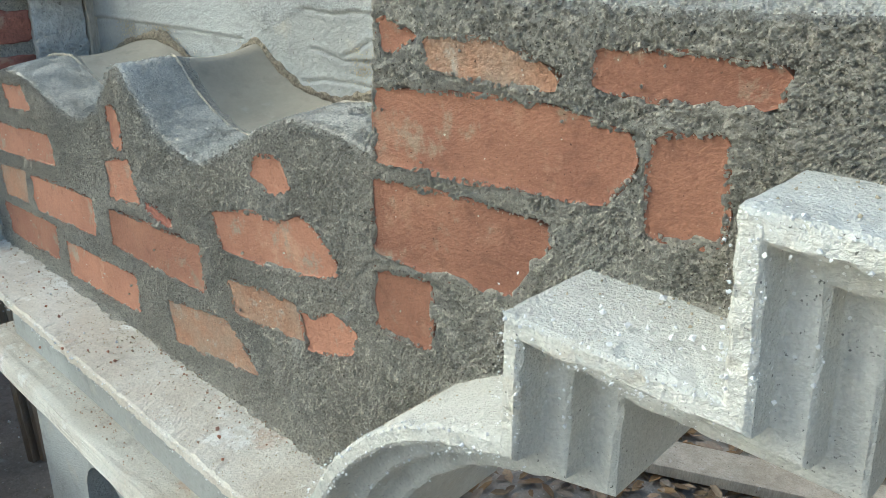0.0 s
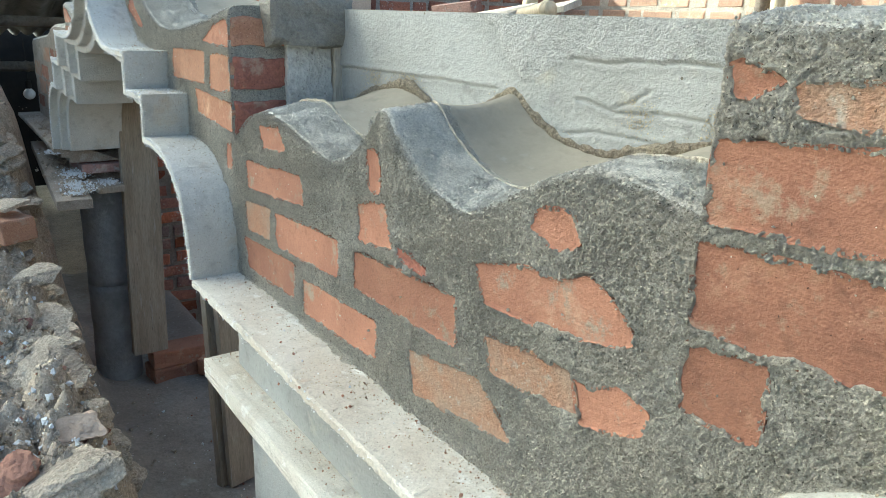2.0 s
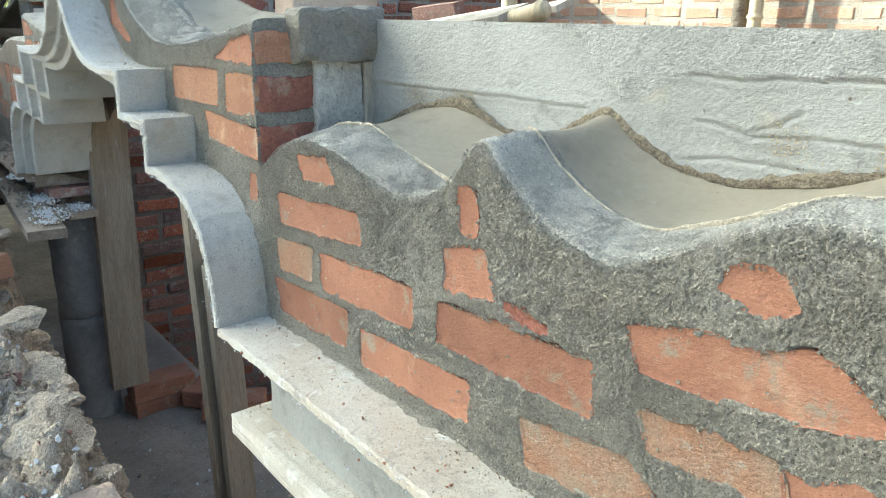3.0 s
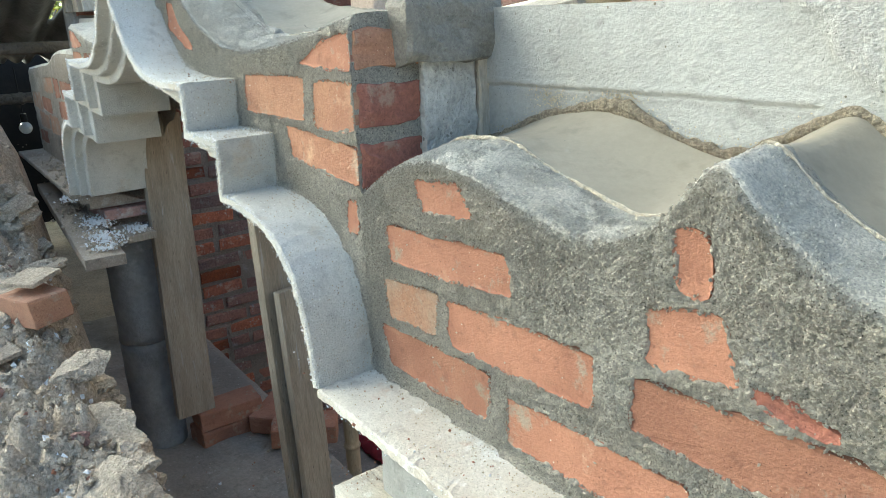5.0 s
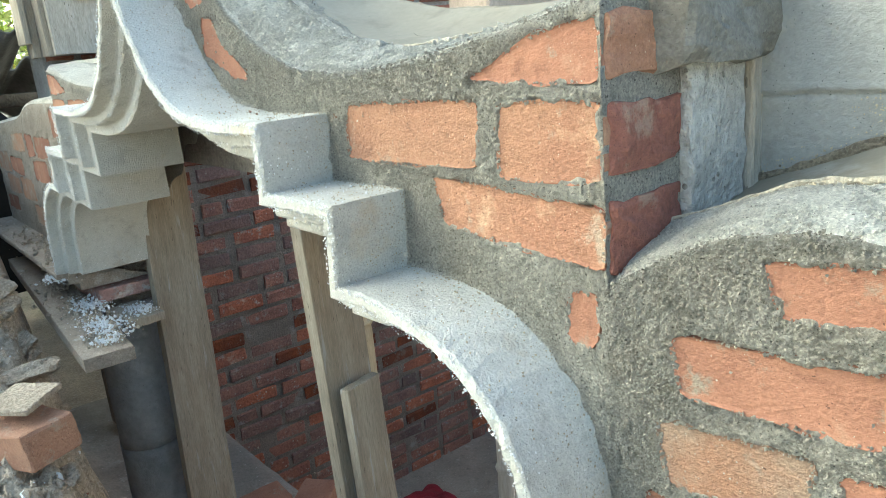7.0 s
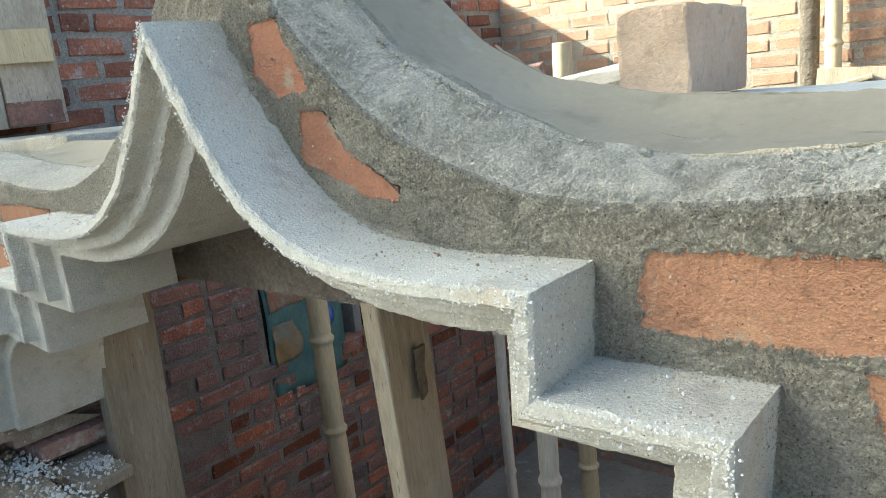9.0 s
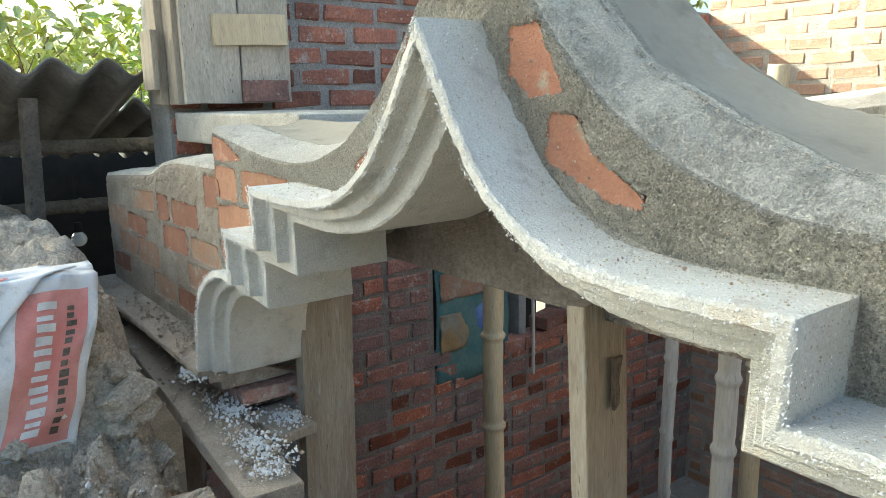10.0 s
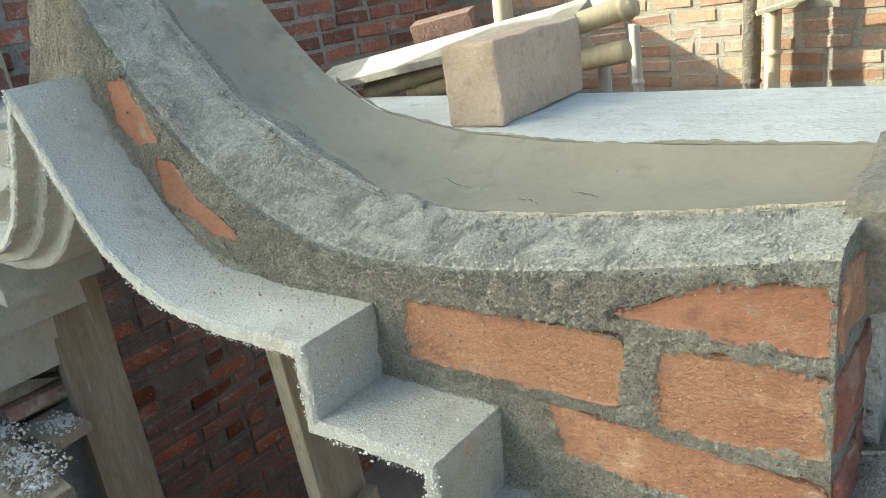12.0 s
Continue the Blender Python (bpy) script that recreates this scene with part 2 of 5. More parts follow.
LIMEWOOD = material("limed_wood", (0.60, 0.58, 0.525), (0.47, 0.445, 0.395), 0.92, 90, 0.20, 9, 0.9, 0.005, spots=(0.15, 0.13, 0.10), spot_scale=60, spot_cut=0.18, pit_shade=0.4, smear=(0.40, 0.37, 0.31))
DUSTLEDGE = material("earth_dusted_cement", (0.42, 0.36, 0.29), (0.33, 0.28, 0.22), 0.97, 200, 0.15, 8, 0.7, 0.004, sand=0.12, smear=(0.52, 0.49, 0.44))
BARK = material("bark", (0.16, 0.13, 0.10), (0.10, 0.08, 0.06), 0.95, 40, 0.3, 5, 0.8, 0.01)


# ---- builders ----
def mesh_object(name, verts, faces, mat, parent=None, label="", smooth=False):
    me = bpy.data.meshes.new(name)
    me.from_pydata([tuple(v) for v in verts], [], faces)
    me.update()
    me.materials.append(mat)
    if smooth:
        me.polygons.foreach_set("use_smooth", [True] * len(me.polygons))
    ob = new(name, me)
    if parent is not None:
        ob.parent = parent
    if label:
        tagged(ob, label)
    return ob


def part(name, bm, mat, parent=None, label="", smooth=False):
    me = bpy.data.meshes.new(name)
    bmesh.ops.recalc_face_normals(bm, faces=bm.faces)
    bm.to_mesh(me)
    bm.free()
    me.materials.append(mat)
    if smooth:
        me.polygons.foreach_set("use_smooth", [True] * len(me.polygons))
    ob = new(name, me)
    if parent is not None:
        ob.parent = parent
    if label:
        tagged(ob, label)
    return ob


def thing(name, label, category, kind="", group=""):
    return tagged(new(name), label, category, group, kind)


def rough_box(sx, sy, sz, cuts=0, jit=0.0, bevel=0.004, seed=0, amp=0.0, freq=8.0):
    """A box centred at the origin with bevelled edges and an uneven surface."""
    bm = bmesh.new()
    bmesh.ops.create_cube(bm, size=1.0)
    bmesh.ops.scale(bm, vec=(sx, sy, sz), verts=bm.verts)
    if bevel:
        bmesh.ops.bevel(bm, geom=bm.edges[:], offset=bevel, segments=2, affect="EDGES", profile=0.6)
    if cuts:
        bmesh.ops.subdivide_edges(bm, edges=[e for e in bm.edges if e.calc_length() > 0.03], cuts=cuts, use_grid_fill=True)
    r = random.Random(seed)
    o = Vector((r.random() * 50, r.random() * 50, r.random() * 50))
    for v in bm.verts:
        if amp:
            v.co += noise.noise_vector(v.co * freq + o) * amp
        if jit:
            v.co += Vector((r.uniform(-jit, jit), r.uniform(-jit, jit), r.uniform(-jit, jit)))
    return bm


def curve_smooth(xs, zs, sigma, step=0.004):
    """A profile through the given nodes, eased over sigma metres."""
    gx = np.arange(xs[0], xs[-1] + step, step)
    gz = np.interp(gx, xs, zs)
    k = int(3 * sigma / step)
    w = np.exp(-0.5 * (np.arange(-k, k + 1) * step / sigma) ** 2)
    w /= w.sum()
    pad = np.concatenate([gz[0] - (gz[k:0:-1] - gz[0]), gz, gz[-1] - (gz[-2:-k - 2:-1] - gz[-1])])
    return gx, np.convolve(pad, w, mode="valid")


MID = -2.115          # middle of the whole arch
MIDL = -2.150         # mirror plane of its left half
FACE, BACK = 0.40, 0.63

# half of the moulding's line, from the apex to the springing
OGEE = [(0.0, 2.748), (0.045, 2.670), (0.105, 2.580), (0.150, 2.540), (0.200, 2.514), (0.260, 2.500), (0.330, 2.494), (0.466, 2.496)]
STEPS = [(0.462, 2.410), (0.612, 2.412), (0.606, 2.320)]
QUARTER = [(0.606, 2.320), (0.650, 2.321), (0.700, 2.318), (0.740, 2.312), (0.775, 2.302), (0.808, 2.286), (0.836, 2.266), (0.860, 2.240), (0.878, 2.208), (0.890, 2.170), (0.898, 2.128), (0.905, 2.080)]


def dense(pts, step=0.008):
    out = [pts[0]]
    for a, b in zip(pts, pts[1:]):
        d = math.dist(a, b)
        n = max(1, int(d / step))
        out += [(a[0] + (b[0] - a[0]) * i / n, a[1] + (b[1] - a[1]) * i / n) for i in range(1, n + 1)]
    return out


ox, oz = curve_smooth([p[0] for p in OGEE], [p[1] for p in OGEE], 0.012)
half = list(zip(ox, oz))[::3]
half = [(0.0, 2.748)] + half[1:]
half[-1] = OGEE[-1]
half = half + STEPS + QUARTER[1:]
# the left half is drawn out a little, its springing lower
left_u = lambda u: float(np.interp(u, [0, 0.466, 0.612, 0.905], [0, 0.530, 0.672, 0.905]))
left_z = lambda u, z: z + (float(np.interp(u, [0, 0.2, 0.47], [0, 0.006, 0.012])) if z > 2.45 else float(np.interp(u, [0.6, 0.66, 0.905], [0.0, 0.003, -0.026])))
arch_line = [(MID - left_u(u), left_z(u, z)) for u, z in reversed(half)] + [(MID + u, z) for u, z in half[1:]]
# springing of the next arch
q2 = [(-0.150, 2.080), (-0.140, 2.115), (-0.123, 2.154), (-0.106, 2.186), (-0.088, 2.213), (-0.061, 2.245), (-0.034, 2.270), (-0.006, 2.289), (0.030, 2.307), (0.060, 2.318), (0.086, 2.325)]
MID2 = 0.690
next_line = (q2 + [(0.083, 2.416), (0.222, 2.416), (0.212, 2.516), (0.36, 2.516), (0.43, 2.522)] + [(MID2 - u, z + 0.012) for u, z in reversed(OGEE[:5])]
             + [(MID2 + u, z + 0.012) for u, z in OGEE[1:]] + [(MID2 + u, z + 0.01) for u, z in STEPS + QUARTER[1:]])
ledge_line = [(MID + 0.905, 2.080), (-0.150, 2.080)]

SECTION = [(0.405, 0.0), (0.385, 0.0), (0.365, 0.0), (0.345, 0.0), (0.325, 0.0), (0.312, 0.0), (0.303, 0.0), (0.300, 0.003), (0.299, 0.0125), (0.302, 0.0155), (0.314, 0.0165),
           (0.323, 0.0175), (0.327, 0.020), (0.327, 0.0335), (0.330, 0.0365), (0.340, 0.0375), (0.350, 0.0385), (0.353, 0.041), (0.353, 0.0565), (0.356, 0.060), (0.385, 0.061),
           (0.43, 0.061), (0.46, 0.061), (0.49, 0.061), (0.52, 0.061), (0.545, 0.061)]


def sweep(name, line, mat, parent, section=SECTION, label="", jit=0.0012, seed=1, cap=True, apex=None):
    """The moulding's section drawn along a line in the wall's plane; offsets go towards the opening."""
    line = dense(line, 0.006)
    r = random.Random(seed)
    norms = []
    for a, b in zip(line, line[1:]):
        d = math.dist(a, b) or 1e-9
        norms.append(((b[1] - a[1]) / d, -(b[0] - a[0]) / d))
    verts, faces, m = [], [], len(section)
    for i, p in enumerate(line):
        n1, n2 = norms[max(i - 1, 0)], norms[min(i, len(norms) - 1)]
        k = max(1 + n1[0] * n2[0] + n1[1] * n2[1], 0.35)
        nx, nz = (n1[0] + n2[0]) / k, (n1[1] + n2[1]) / k
        for j, (y, o) in enumerate(section):
            q = Vector((p[0] + nx * o, y, p[1] + nz * o))
            w = noise.noise(q * 45) * 1.2 + noise.noise(q * 140)
            if apex and (q.x - apex[0]) * (p[0] - apex[0]) < 0:
                q.x, q.z = apex[0], apex[1] - 2.2 * o
            edge = 1.0 if 5 <= j <= 20 else 0.3
            if j in (8, 9, 13, 14, 18, 19):
                edge += 1.4 * max(0.0, noise.noise(q * 60 + Vector((j, 0, 0))))
            verts.append(q + Vector((r.uniform(-0.7, 0.7), r.uniform(-0.7, 0.7) + w, r.uniform(-0.5, 0.5) + 0.6 * w)) * jit * edge)
    for i in range(len(line) - 1):
        for j in range(m - 1):
            a = i * m + j
            faces.append((a, a + 1, a + m + 1, a + m))
    if cap:
        faces.append(tuple(range(m)))
        faces.append(tuple(reversed(range((len(line) - 1) * m, len(line) * m))))
    ob = mesh_object(name, verts, faces, mat, parent, label)
    return ob


arch_trim = sweep("arch_moulding", arch_line, TRIM, None, apex=(MID, 2.748))
tagged(arch_trim, "pale cast-cement ogee arch moulding with stepped shoulders and three ribs", "moulding")
ledge_trim = sweep("ledge_moulding", ledge_line, LEDGE, None, seed=2)
tagged(ledge_trim, "dusty pale cement ledge moulding between two arches", "moulding")
next_trim = sweep("arch_moulding", next_line, TRIM, None, seed=3, apex=(MID2, 2.760))
tagged(next_trim, "chipped white cement moulding stepping up to the next arch", "moulding")


# ---- front wall ----
def bottom_of(line, drop=0.036, sigma=0.022):
    """Lower edge of a wall's face, hidden in the depth of the moulding."""
    xs = np.maximum.accumulate(np.array([p[0] for p in line]) + np.arange(len(line)) * 1e-6)
    gx = np.arange(xs[0] - 0.1, xs[-1] + 0.1, 0.003)
    gz = np.interp(gx, xs, [p[1] - drop for p in line])
    k = int(3 * sigma / 0.003)
    w = np.exp(-0.5 * (np.arange(-k, k + 1) * 0.003 / sigma) ** 2)
    gz = np.convolve(np.pad(gz, k, mode="edge"), w / w.sum(), mode="valid")
    return lambda x: float(np.interp(x, gx, gz))


ARCH_FRONT = curve_smooth([-2.115, -2.100, -2.054, -1.993, -1.920, -1.826, -1.723, -1.626, -1.512, -1.373, -1.288, -1.220],
                          [2.885, 2.868, 2.795, 2.719, 2.648, 2.588, 2.552, 2.544, 2.550, 2.570, 2.586, 2.600], 0.014)
ARCH_STRIP = curve_smooth([-2.115, -2.080, -2.022, -1.928, -1.815, -1.715, -1.591, -1.460, -1.313, -1.220],
                          [2.880, 2.862, 2.790, 2.690, 2.630, 2.588, 2.566, 2.574, 2.590, 2.604], 0.014)
ARCH_BACK = curve_smooth([-2.115, -2.060, -2.000, -1.910, -1.820, -1.680, -1.550, -1.390, -1.220],
                         [2.880, 2.868, 2.780, 2.690, 2.640, 2.612, 2.603, 2.603, 2.607], 0.014)
WAVE_FRONT = curve_smooth([-1.232, -1.200, -1.118, -1.040, -0.970, -0.900, -0.815, -0.745, -0.700, -0.675, -0.650, -0.615, -0.545, -0.455, -0.385, -0.334, -0.270, -0.215, -0.150, -0.130],
                          [2.345, 2.368, 2.412, 2.428, 2.420, 2.402, 2.382, 2.392, 2.420, 2.458, 2.490, 2.448, 2.402, 2.380, 2.414, 2.445, 2.468, 2.468, 2.455, 2.450], 0.012)
WAVE_STRIP = curve_smooth([-1.232, -1.100, -1.000, -0.913, -0.800, -0.735, -0.690, -0.660, -0.604, -0.541, -0.472, -0.385, -0.300, -0.215, -0.130],
                          [2.385, 2.436, 2.446, 2.416, 2.386, 2.402, 2.455, 2.492, 2.440, 2.408, 2.397, 2.425, 2.470, 2.478, 2.464], 0.012)
WAVE_BACK = curve_smooth([-1.232, -1.130, -1.062, -0.970, -0.920, -0.860, -0.780, -0.720, -0.650, -0.610, -0.545, -0.460, -0.400, -0.349, -0.292, -0.218, -0.130],
                         [2.395, 2.430, 2.456, 2.472, 2.468, 2.447, 2.430, 2.455, 2.498, 2.463, 2.436, 2.428, 2.440, 2.450, 2.474, 2.462, 2.440], 0.012)
RIGHT_TOP = curve_smooth([-0.150, -0.010, 0.140, 0.300, 0.420, 0.520, 0.600, 0.665, 0.715, 0.780, 0.860, 0.960, 1.080, 1.560], [2.602, 2.598, 2.596, 2.602, 2.64, 2.71, 2.80, 2.88, 2.88, 2.80, 2.71, 2.64, 2.60, 2.60], 0.02)


def fn(profile, mirror=False):
    if mirror:
        return lambda x: float(np.interp(2 * MIDL - x, *profile))
    return lambda x: float(np.interp(x, *profile))


def inside(x, z, poly):
    hit = False
    for (xa, za), (xb, zb) in zip(poly, poly[1:] + poly[:1]):
        if (za > z) != (zb > z) and x < (xb - xa) * (z - za) / (zb - za) + xa:
            hit = not hit
    return hit


def border(x, z, poly):
    """Distance to the outline, positive inside."""
    best = 1.0
    for (xa, za), (xb, zb) in zip(poly, poly[1:] + poly[:1]):
        dx, dz = xb - xa, zb - za
        t = max(0.0, min(1.0, ((x - xa) * dx + (z - za) * dz) / (dx * dx + dz * dz + 1e-12)))
        best = min(best, math.hypot(x - xa - t * dx, z - za - t * dz))
    return best if inside(x, z, poly) else -best


def wall_mesh(name, x0, x1, bottom, top, strip, mat, strip_mat, parent, step=0.006, rows=56, rough=0.0030, ends=(True, True), bricks=()):
    """Rough-plastered wall: uneven front, rounded top edge, coarse strip on top, plain back and ends."""
    cols = max(4, int((x1 - x0) / step))
    boxes = [(min(p[0] for p in c) - 0.01, max(p[0] for p in c) + 0.01, min(p[1] for p in c) - 0.01, max(p[1] for p in c) + 0.01, c) for c, *_ in bricks]
    verts, faces = [], []
    ns = 9
    m = rows + 1 + ns + 2
    for i in range(cols + 1):
        x = x0 + (x1 - x0) * i / cols
        b, t, s = bottom(x), top(x), strip(x)
        for k in range(rows + 1):
            f = k / rows
            z = b + (t - b) * f
            q = Vector((x, 0, z))
            n = noise.noise(q * 9) * 0.5 + noise.noise(q * 50) * 0.55 + noise.noise(q * 170) * 0.8 + noise.noise(q * 330) * 0.9
            for xa, xb, za, zb, poly in boxes:
                if xa < x < xb and za < z < zb:
                    wob = noise.noise(q * 28) * 0.0060 + noise.noise(q * 75) * 0.0042 + noise.noise(q * 190) * 0.0016
                    d = border(x, z, poly) + wob
                    if d > -0.004:
                        f = min(1.0, (d + 0.004) / 0.007)
                        n = n * (1 - f) + 6.0 * 0.0016 / rough * f
                        if -0.004 < d < 0.0:
                            n -= 0.35
                        break
            y = FACE + rough * n + 0.010 * max(0, (f - 0.955) / 0.045) ** 2
            verts.append((x, y, z))
        for k in range(1, ns + 1):
            f = k / ns
            q = Vector((x, 0.08 * f, 3))
            z = t + (s - t) * (f ** 0.8) + 0.0022 * noise.noise(q * 30) + 0.0012 * noise.noise(q * 90)
            verts.append((x, FACE + 0.010 + 0.085 * f, z))
        verts.append((x, BACK - 0.01, s - 0.02))
        verts.append((x, BACK - 0.01, b))
    for i in range(cols):
        for j in range(m - 1):
            a = i * m + j
            faces.append((a, a + m, a + m + 1, a + 1))
    if ends[0]:
        faces.append(tuple(range(m)))
    if ends[1]:
        faces.append(tuple(reversed(range(cols * m, cols * m + m))))
    ob = mesh_object(name, verts, faces, mat, parent)
    ob.data.materials.append(strip_mat)
    for f in ob.data.polygons:
        j = min(f.vertices) % m
        f.material_index = 1 if len(f.vertices) == 4 and rows - 1 <= j < rows + ns else 0
    return ob


def slope_mesh(name, x0, x1, strip, back, mat, parent, y0=FACE + 0.084, y1=BACK + 0.004, dip=0.012):
    """Trowelled cement that runs from the rough strip up to the beam behind."""
    cols, rows = max(4, int((x1 - x0) / 0.008)), 10
    verts, faces = [], []
    for i in range(cols + 1):
        x = x0 + (x1 - x0) * i / cols
        for k in range(rows + 1):
            f = k / rows
            z = strip(x) - 0.004 + 0.007 * min(1, f * 4) + (back(x) - strip(x)) * f - dip * math.sin(math.pi * f) + 0.0008 * noise.noise(Vector((x * 20, f * 4, 0)))
            verts.append((x, y0 + (y1 - y0) * f, z))
    m = rows + 1
    for i in range(cols):
        for j in range(rows):
            a = i * m + j
            faces.append((a, a + m, a + m + 1, a + 1))
    return mesh_object(name, verts, faces, mat, parent, "smooth trowelled cement scoop", smooth=True)


def Q(x0, z0, x1, z1, x2, z2, x3, z3):
    return [(x0, z0), (x1, z1), (x2, z2), (x3, z3)]


wave_bricks = [
    (Q(-1.077, 2.397, -0.990, 2.404, -0.964, 2.369, -1.062, 2.360), BRICK),
    (Q(-1.152, 2.322, -0.905, 2.338, -0.897, 2.291, -1.144, 2.271), BRICK),
    (Q(-1.168, 2.240, -1.040, 2.252, -1.046, 2.193, -1.156, 2.185), STAINED),
    (Q(-1.017, 2.250, -0.771, 2.264, -0.774, 2.205, -1.012, 2.190), BRICK),
    (Q(-1.180, 2.166, -0.937, 2.178, -0.943, 2.114, -1.159, 2.108), BRICK),
    (Q(-0.900, 2.162, -0.654, 2.174, -0.656, 2.116, -0.899, 2.102), BRICK),
    (Q(-0.682, 2.417, -0.654, 2.419, -0.645, 2.367, -0.675, 2.365), BRICK),
    (Q(-0.707, 2.336, -0.633, 2.352, -0.615, 2.296, -0.705, 2.285), BRICK),
    (Q(-0.718, 2.262, -0.467, 2.276, -0.462, 2.213, -0.718, 2.207), BRICK),
    (Q(-0.602, 2.302, -0.529, 2.293, -0.531, 2.283, -0.594, 2.287), RED),
    ([(-0.426, 2.331), (-0.345, 2.350), (-0.301, 2.346), (-0.258, 2.367), (-0.232, 2.356), (-0.198, 2.333), (-0.200, 2.317), (-0.265, 2.303), (-0.406, 2.288)], BRICK),
    ([(-0.331, 2.416), (-0.285, 2.420), (-0.270, 2.394), (-0.304, 2.384), (-0.339, 2.394)], BRICK),
    ([(-0.404, 2.251), (-0.270, 2.264), (-0.255, 2.225), (-0.390, 2.211)], STAINED),
    ([(-0.262, 2.262), (-0.235, 2.254), (-0.205, 2.277), (-0.171, 2.268), (-0.176, 2.243), (-0.250, 2.216)], BRICK),
    (Q(-0.566, 2.168, -0.413, 2.193, -0.350, 2.140, -0.550, 2.110), STAINED),
]
arch_bricks = [
    (Q(-1.600, 2.505, -1.376, 2.510, -1.378, 2.446, -1.612, 2.441), PIERBRICK),
    (Q(-1.342, 2.506, -1.225, 2.509, -1.225, 2.445, -1.342, 2.439), PIERBRICK),
    (Q(-1.446, 2.430, -1.225, 2.418, -1.225, 2.366, -1.432, 2.380), PIERBRICK),
    ([(-1.378, 2.532), (-1.290, 2.566), (-1.225, 2.578), (-1.225, 2.528)], BRICK),
    (Q(-1.258, 2.335, -1.232, 2.339, -1.236, 2.288, -1.268, 2.291), BRICK),
    ([(-2.062, 2.736), (-2.020, 2.736), (-1.979, 2.660), (-2.027, 2.654), (-2.066, 2.681)], BRICK),
    ([(-1.995, 2.637), (-1.955, 2.632), (-1.936, 2.594), (-1.866, 2.553), (-1.868, 2.541), (-1.912, 2.548), (-2.002, 2.586)], BRICK),
]
next_bricks = [
    ([(-0.087, 2.560), (-0.007, 2.562), (0.040, 2.546), (0.039, 2.534), (-0.085, 2.539)], STAINED),
    ([(-0.140, 2.572), (-0.095, 2.560), (-0.130, 2.546)], DARKBRICK),
    ([(-0.141, 2.514), (0.048, 2.524), (0.103, 2.515), (0.108, 2.497), (0.085, 2.463), (-0.014, 2.460), (-0.140, 2.449)], DARKBRICK),
    ([(-0.143, 2.433), (0.044, 2.438), (0.046, 2.421), (0.013, 2.371), (-0.140, 2.363)], DARKBRICK),
    (Q(-0.143, 2.347, -0.073, 2.352, -0.070, 2.290, -0.139, 2.289), DARKBRICK),
    (Q(0.072, 2.567, 0.193, 2.568, 0.188, 2.544, 0.073, 2.541), DARKBRICK),
    (Q(0.120, 2.515, 0.164, 2.525, 0.171, 2.458, 0.122, 2.454), DARKBRICK),
]
left_bricks = [([(2 * MIDL - x, z) for x, z in reversed(c)], m) for c, m in arch_bricks]
# far wall bricks take darker materials, to go with its painted-in shade
far_bricks = []
rq = random.Random(8)
for row, z in enumerate((2.445, 2.365, 2.285, 2.205, 2.125)):
    x = -4.14 + 0.10 * (row % 2)
    while x < -3.16:
        w = 0.20 if (row + int(x * 40)) % 3 else 0.10
        if not (row == 0 and x < -3.62):
            a, b, c, d = (rq.uniform(-0.009, 0.006) for _ in range(4))
            if rq.random() > 0.25:
                far_bricks.append((Q(x - a, z + 0.030 + b, x + w + c, z + 0.032 + d, x + w + d, z - 0.028 - a, x - c, z - 0.030 - b), DARKBRICK if rq.random() > 0.45 else STAINED))
        x += w + 0.035
PIER = -1.219
RB = -0.145
wall_arch = tagged(new("wall_arch"), "brick arch wall patched with coarse grey mortar", "wall", kind="structure")
wall_mesh("mortar_face", MID, PIER, bottom_of(arch_line), fn(ARCH_FRONT), fn(ARCH_STRIP), MORTAR, STRIP, wall_arch, step=0.0035, rows=110, bricks=arch_bricks)
wall_mesh("mortar_face", 2 * MIDL - PIER, MID, bottom_of(arch_line), fn(ARCH_FRONT, True), fn(ARCH_STRIP, True), MORTAR, STRIP, wall_arch, step=0.007, rows=50, bricks=left_bricks)
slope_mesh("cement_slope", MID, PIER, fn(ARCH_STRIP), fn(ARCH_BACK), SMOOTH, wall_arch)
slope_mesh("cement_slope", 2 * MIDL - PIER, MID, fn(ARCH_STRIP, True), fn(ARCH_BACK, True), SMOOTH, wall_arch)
wall_wave = tagged(new("wall_wave"), "low wave-topped brick wall pointed with coarse grey mortar", "wall", kind="structure")
wall_mesh("mortar_face", PIER, RB, lambda x: 2.06, fn(WAVE_FRONT), fn(WAVE_STRIP), MORTAR, STRIP, wall_wave, step=0.003, rows=120, rough=0.0036, bricks=wave_bricks)
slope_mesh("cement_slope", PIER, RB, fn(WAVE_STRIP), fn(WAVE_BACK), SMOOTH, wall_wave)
wall_next = tagged(new("wall_next"), "brick wall of the next arch with thick coarse mortar on top", "wall", kind="structure")
wall_mesh("mortar_face", RB, 0.50, bottom_of([(-0.3, 2.08)] + next_line), fn(RIGHT_TOP), lambda x: fn(RIGHT_TOP)(x) + 0.012, MORTAR, STRIP, wall_next, step=0.003, rows=130, rough=0.0044, bricks=next_bricks)
wall_mesh("mortar_face", 0.50, 1.56, bottom_of([(-0.3, 2.08)] + next_line), fn(RIGHT_TOP), lambda x: fn(RIGHT_TOP)(x) + 0.012, MORTAR, STRIP, wall_next, step=0.012, rows=40)
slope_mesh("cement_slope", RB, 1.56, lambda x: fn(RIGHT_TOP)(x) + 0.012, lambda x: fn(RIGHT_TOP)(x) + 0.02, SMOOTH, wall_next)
wall_far = tagged(new("wall_far"), "low brick wall end with a rounded mortar top", "wall", kind="structure")
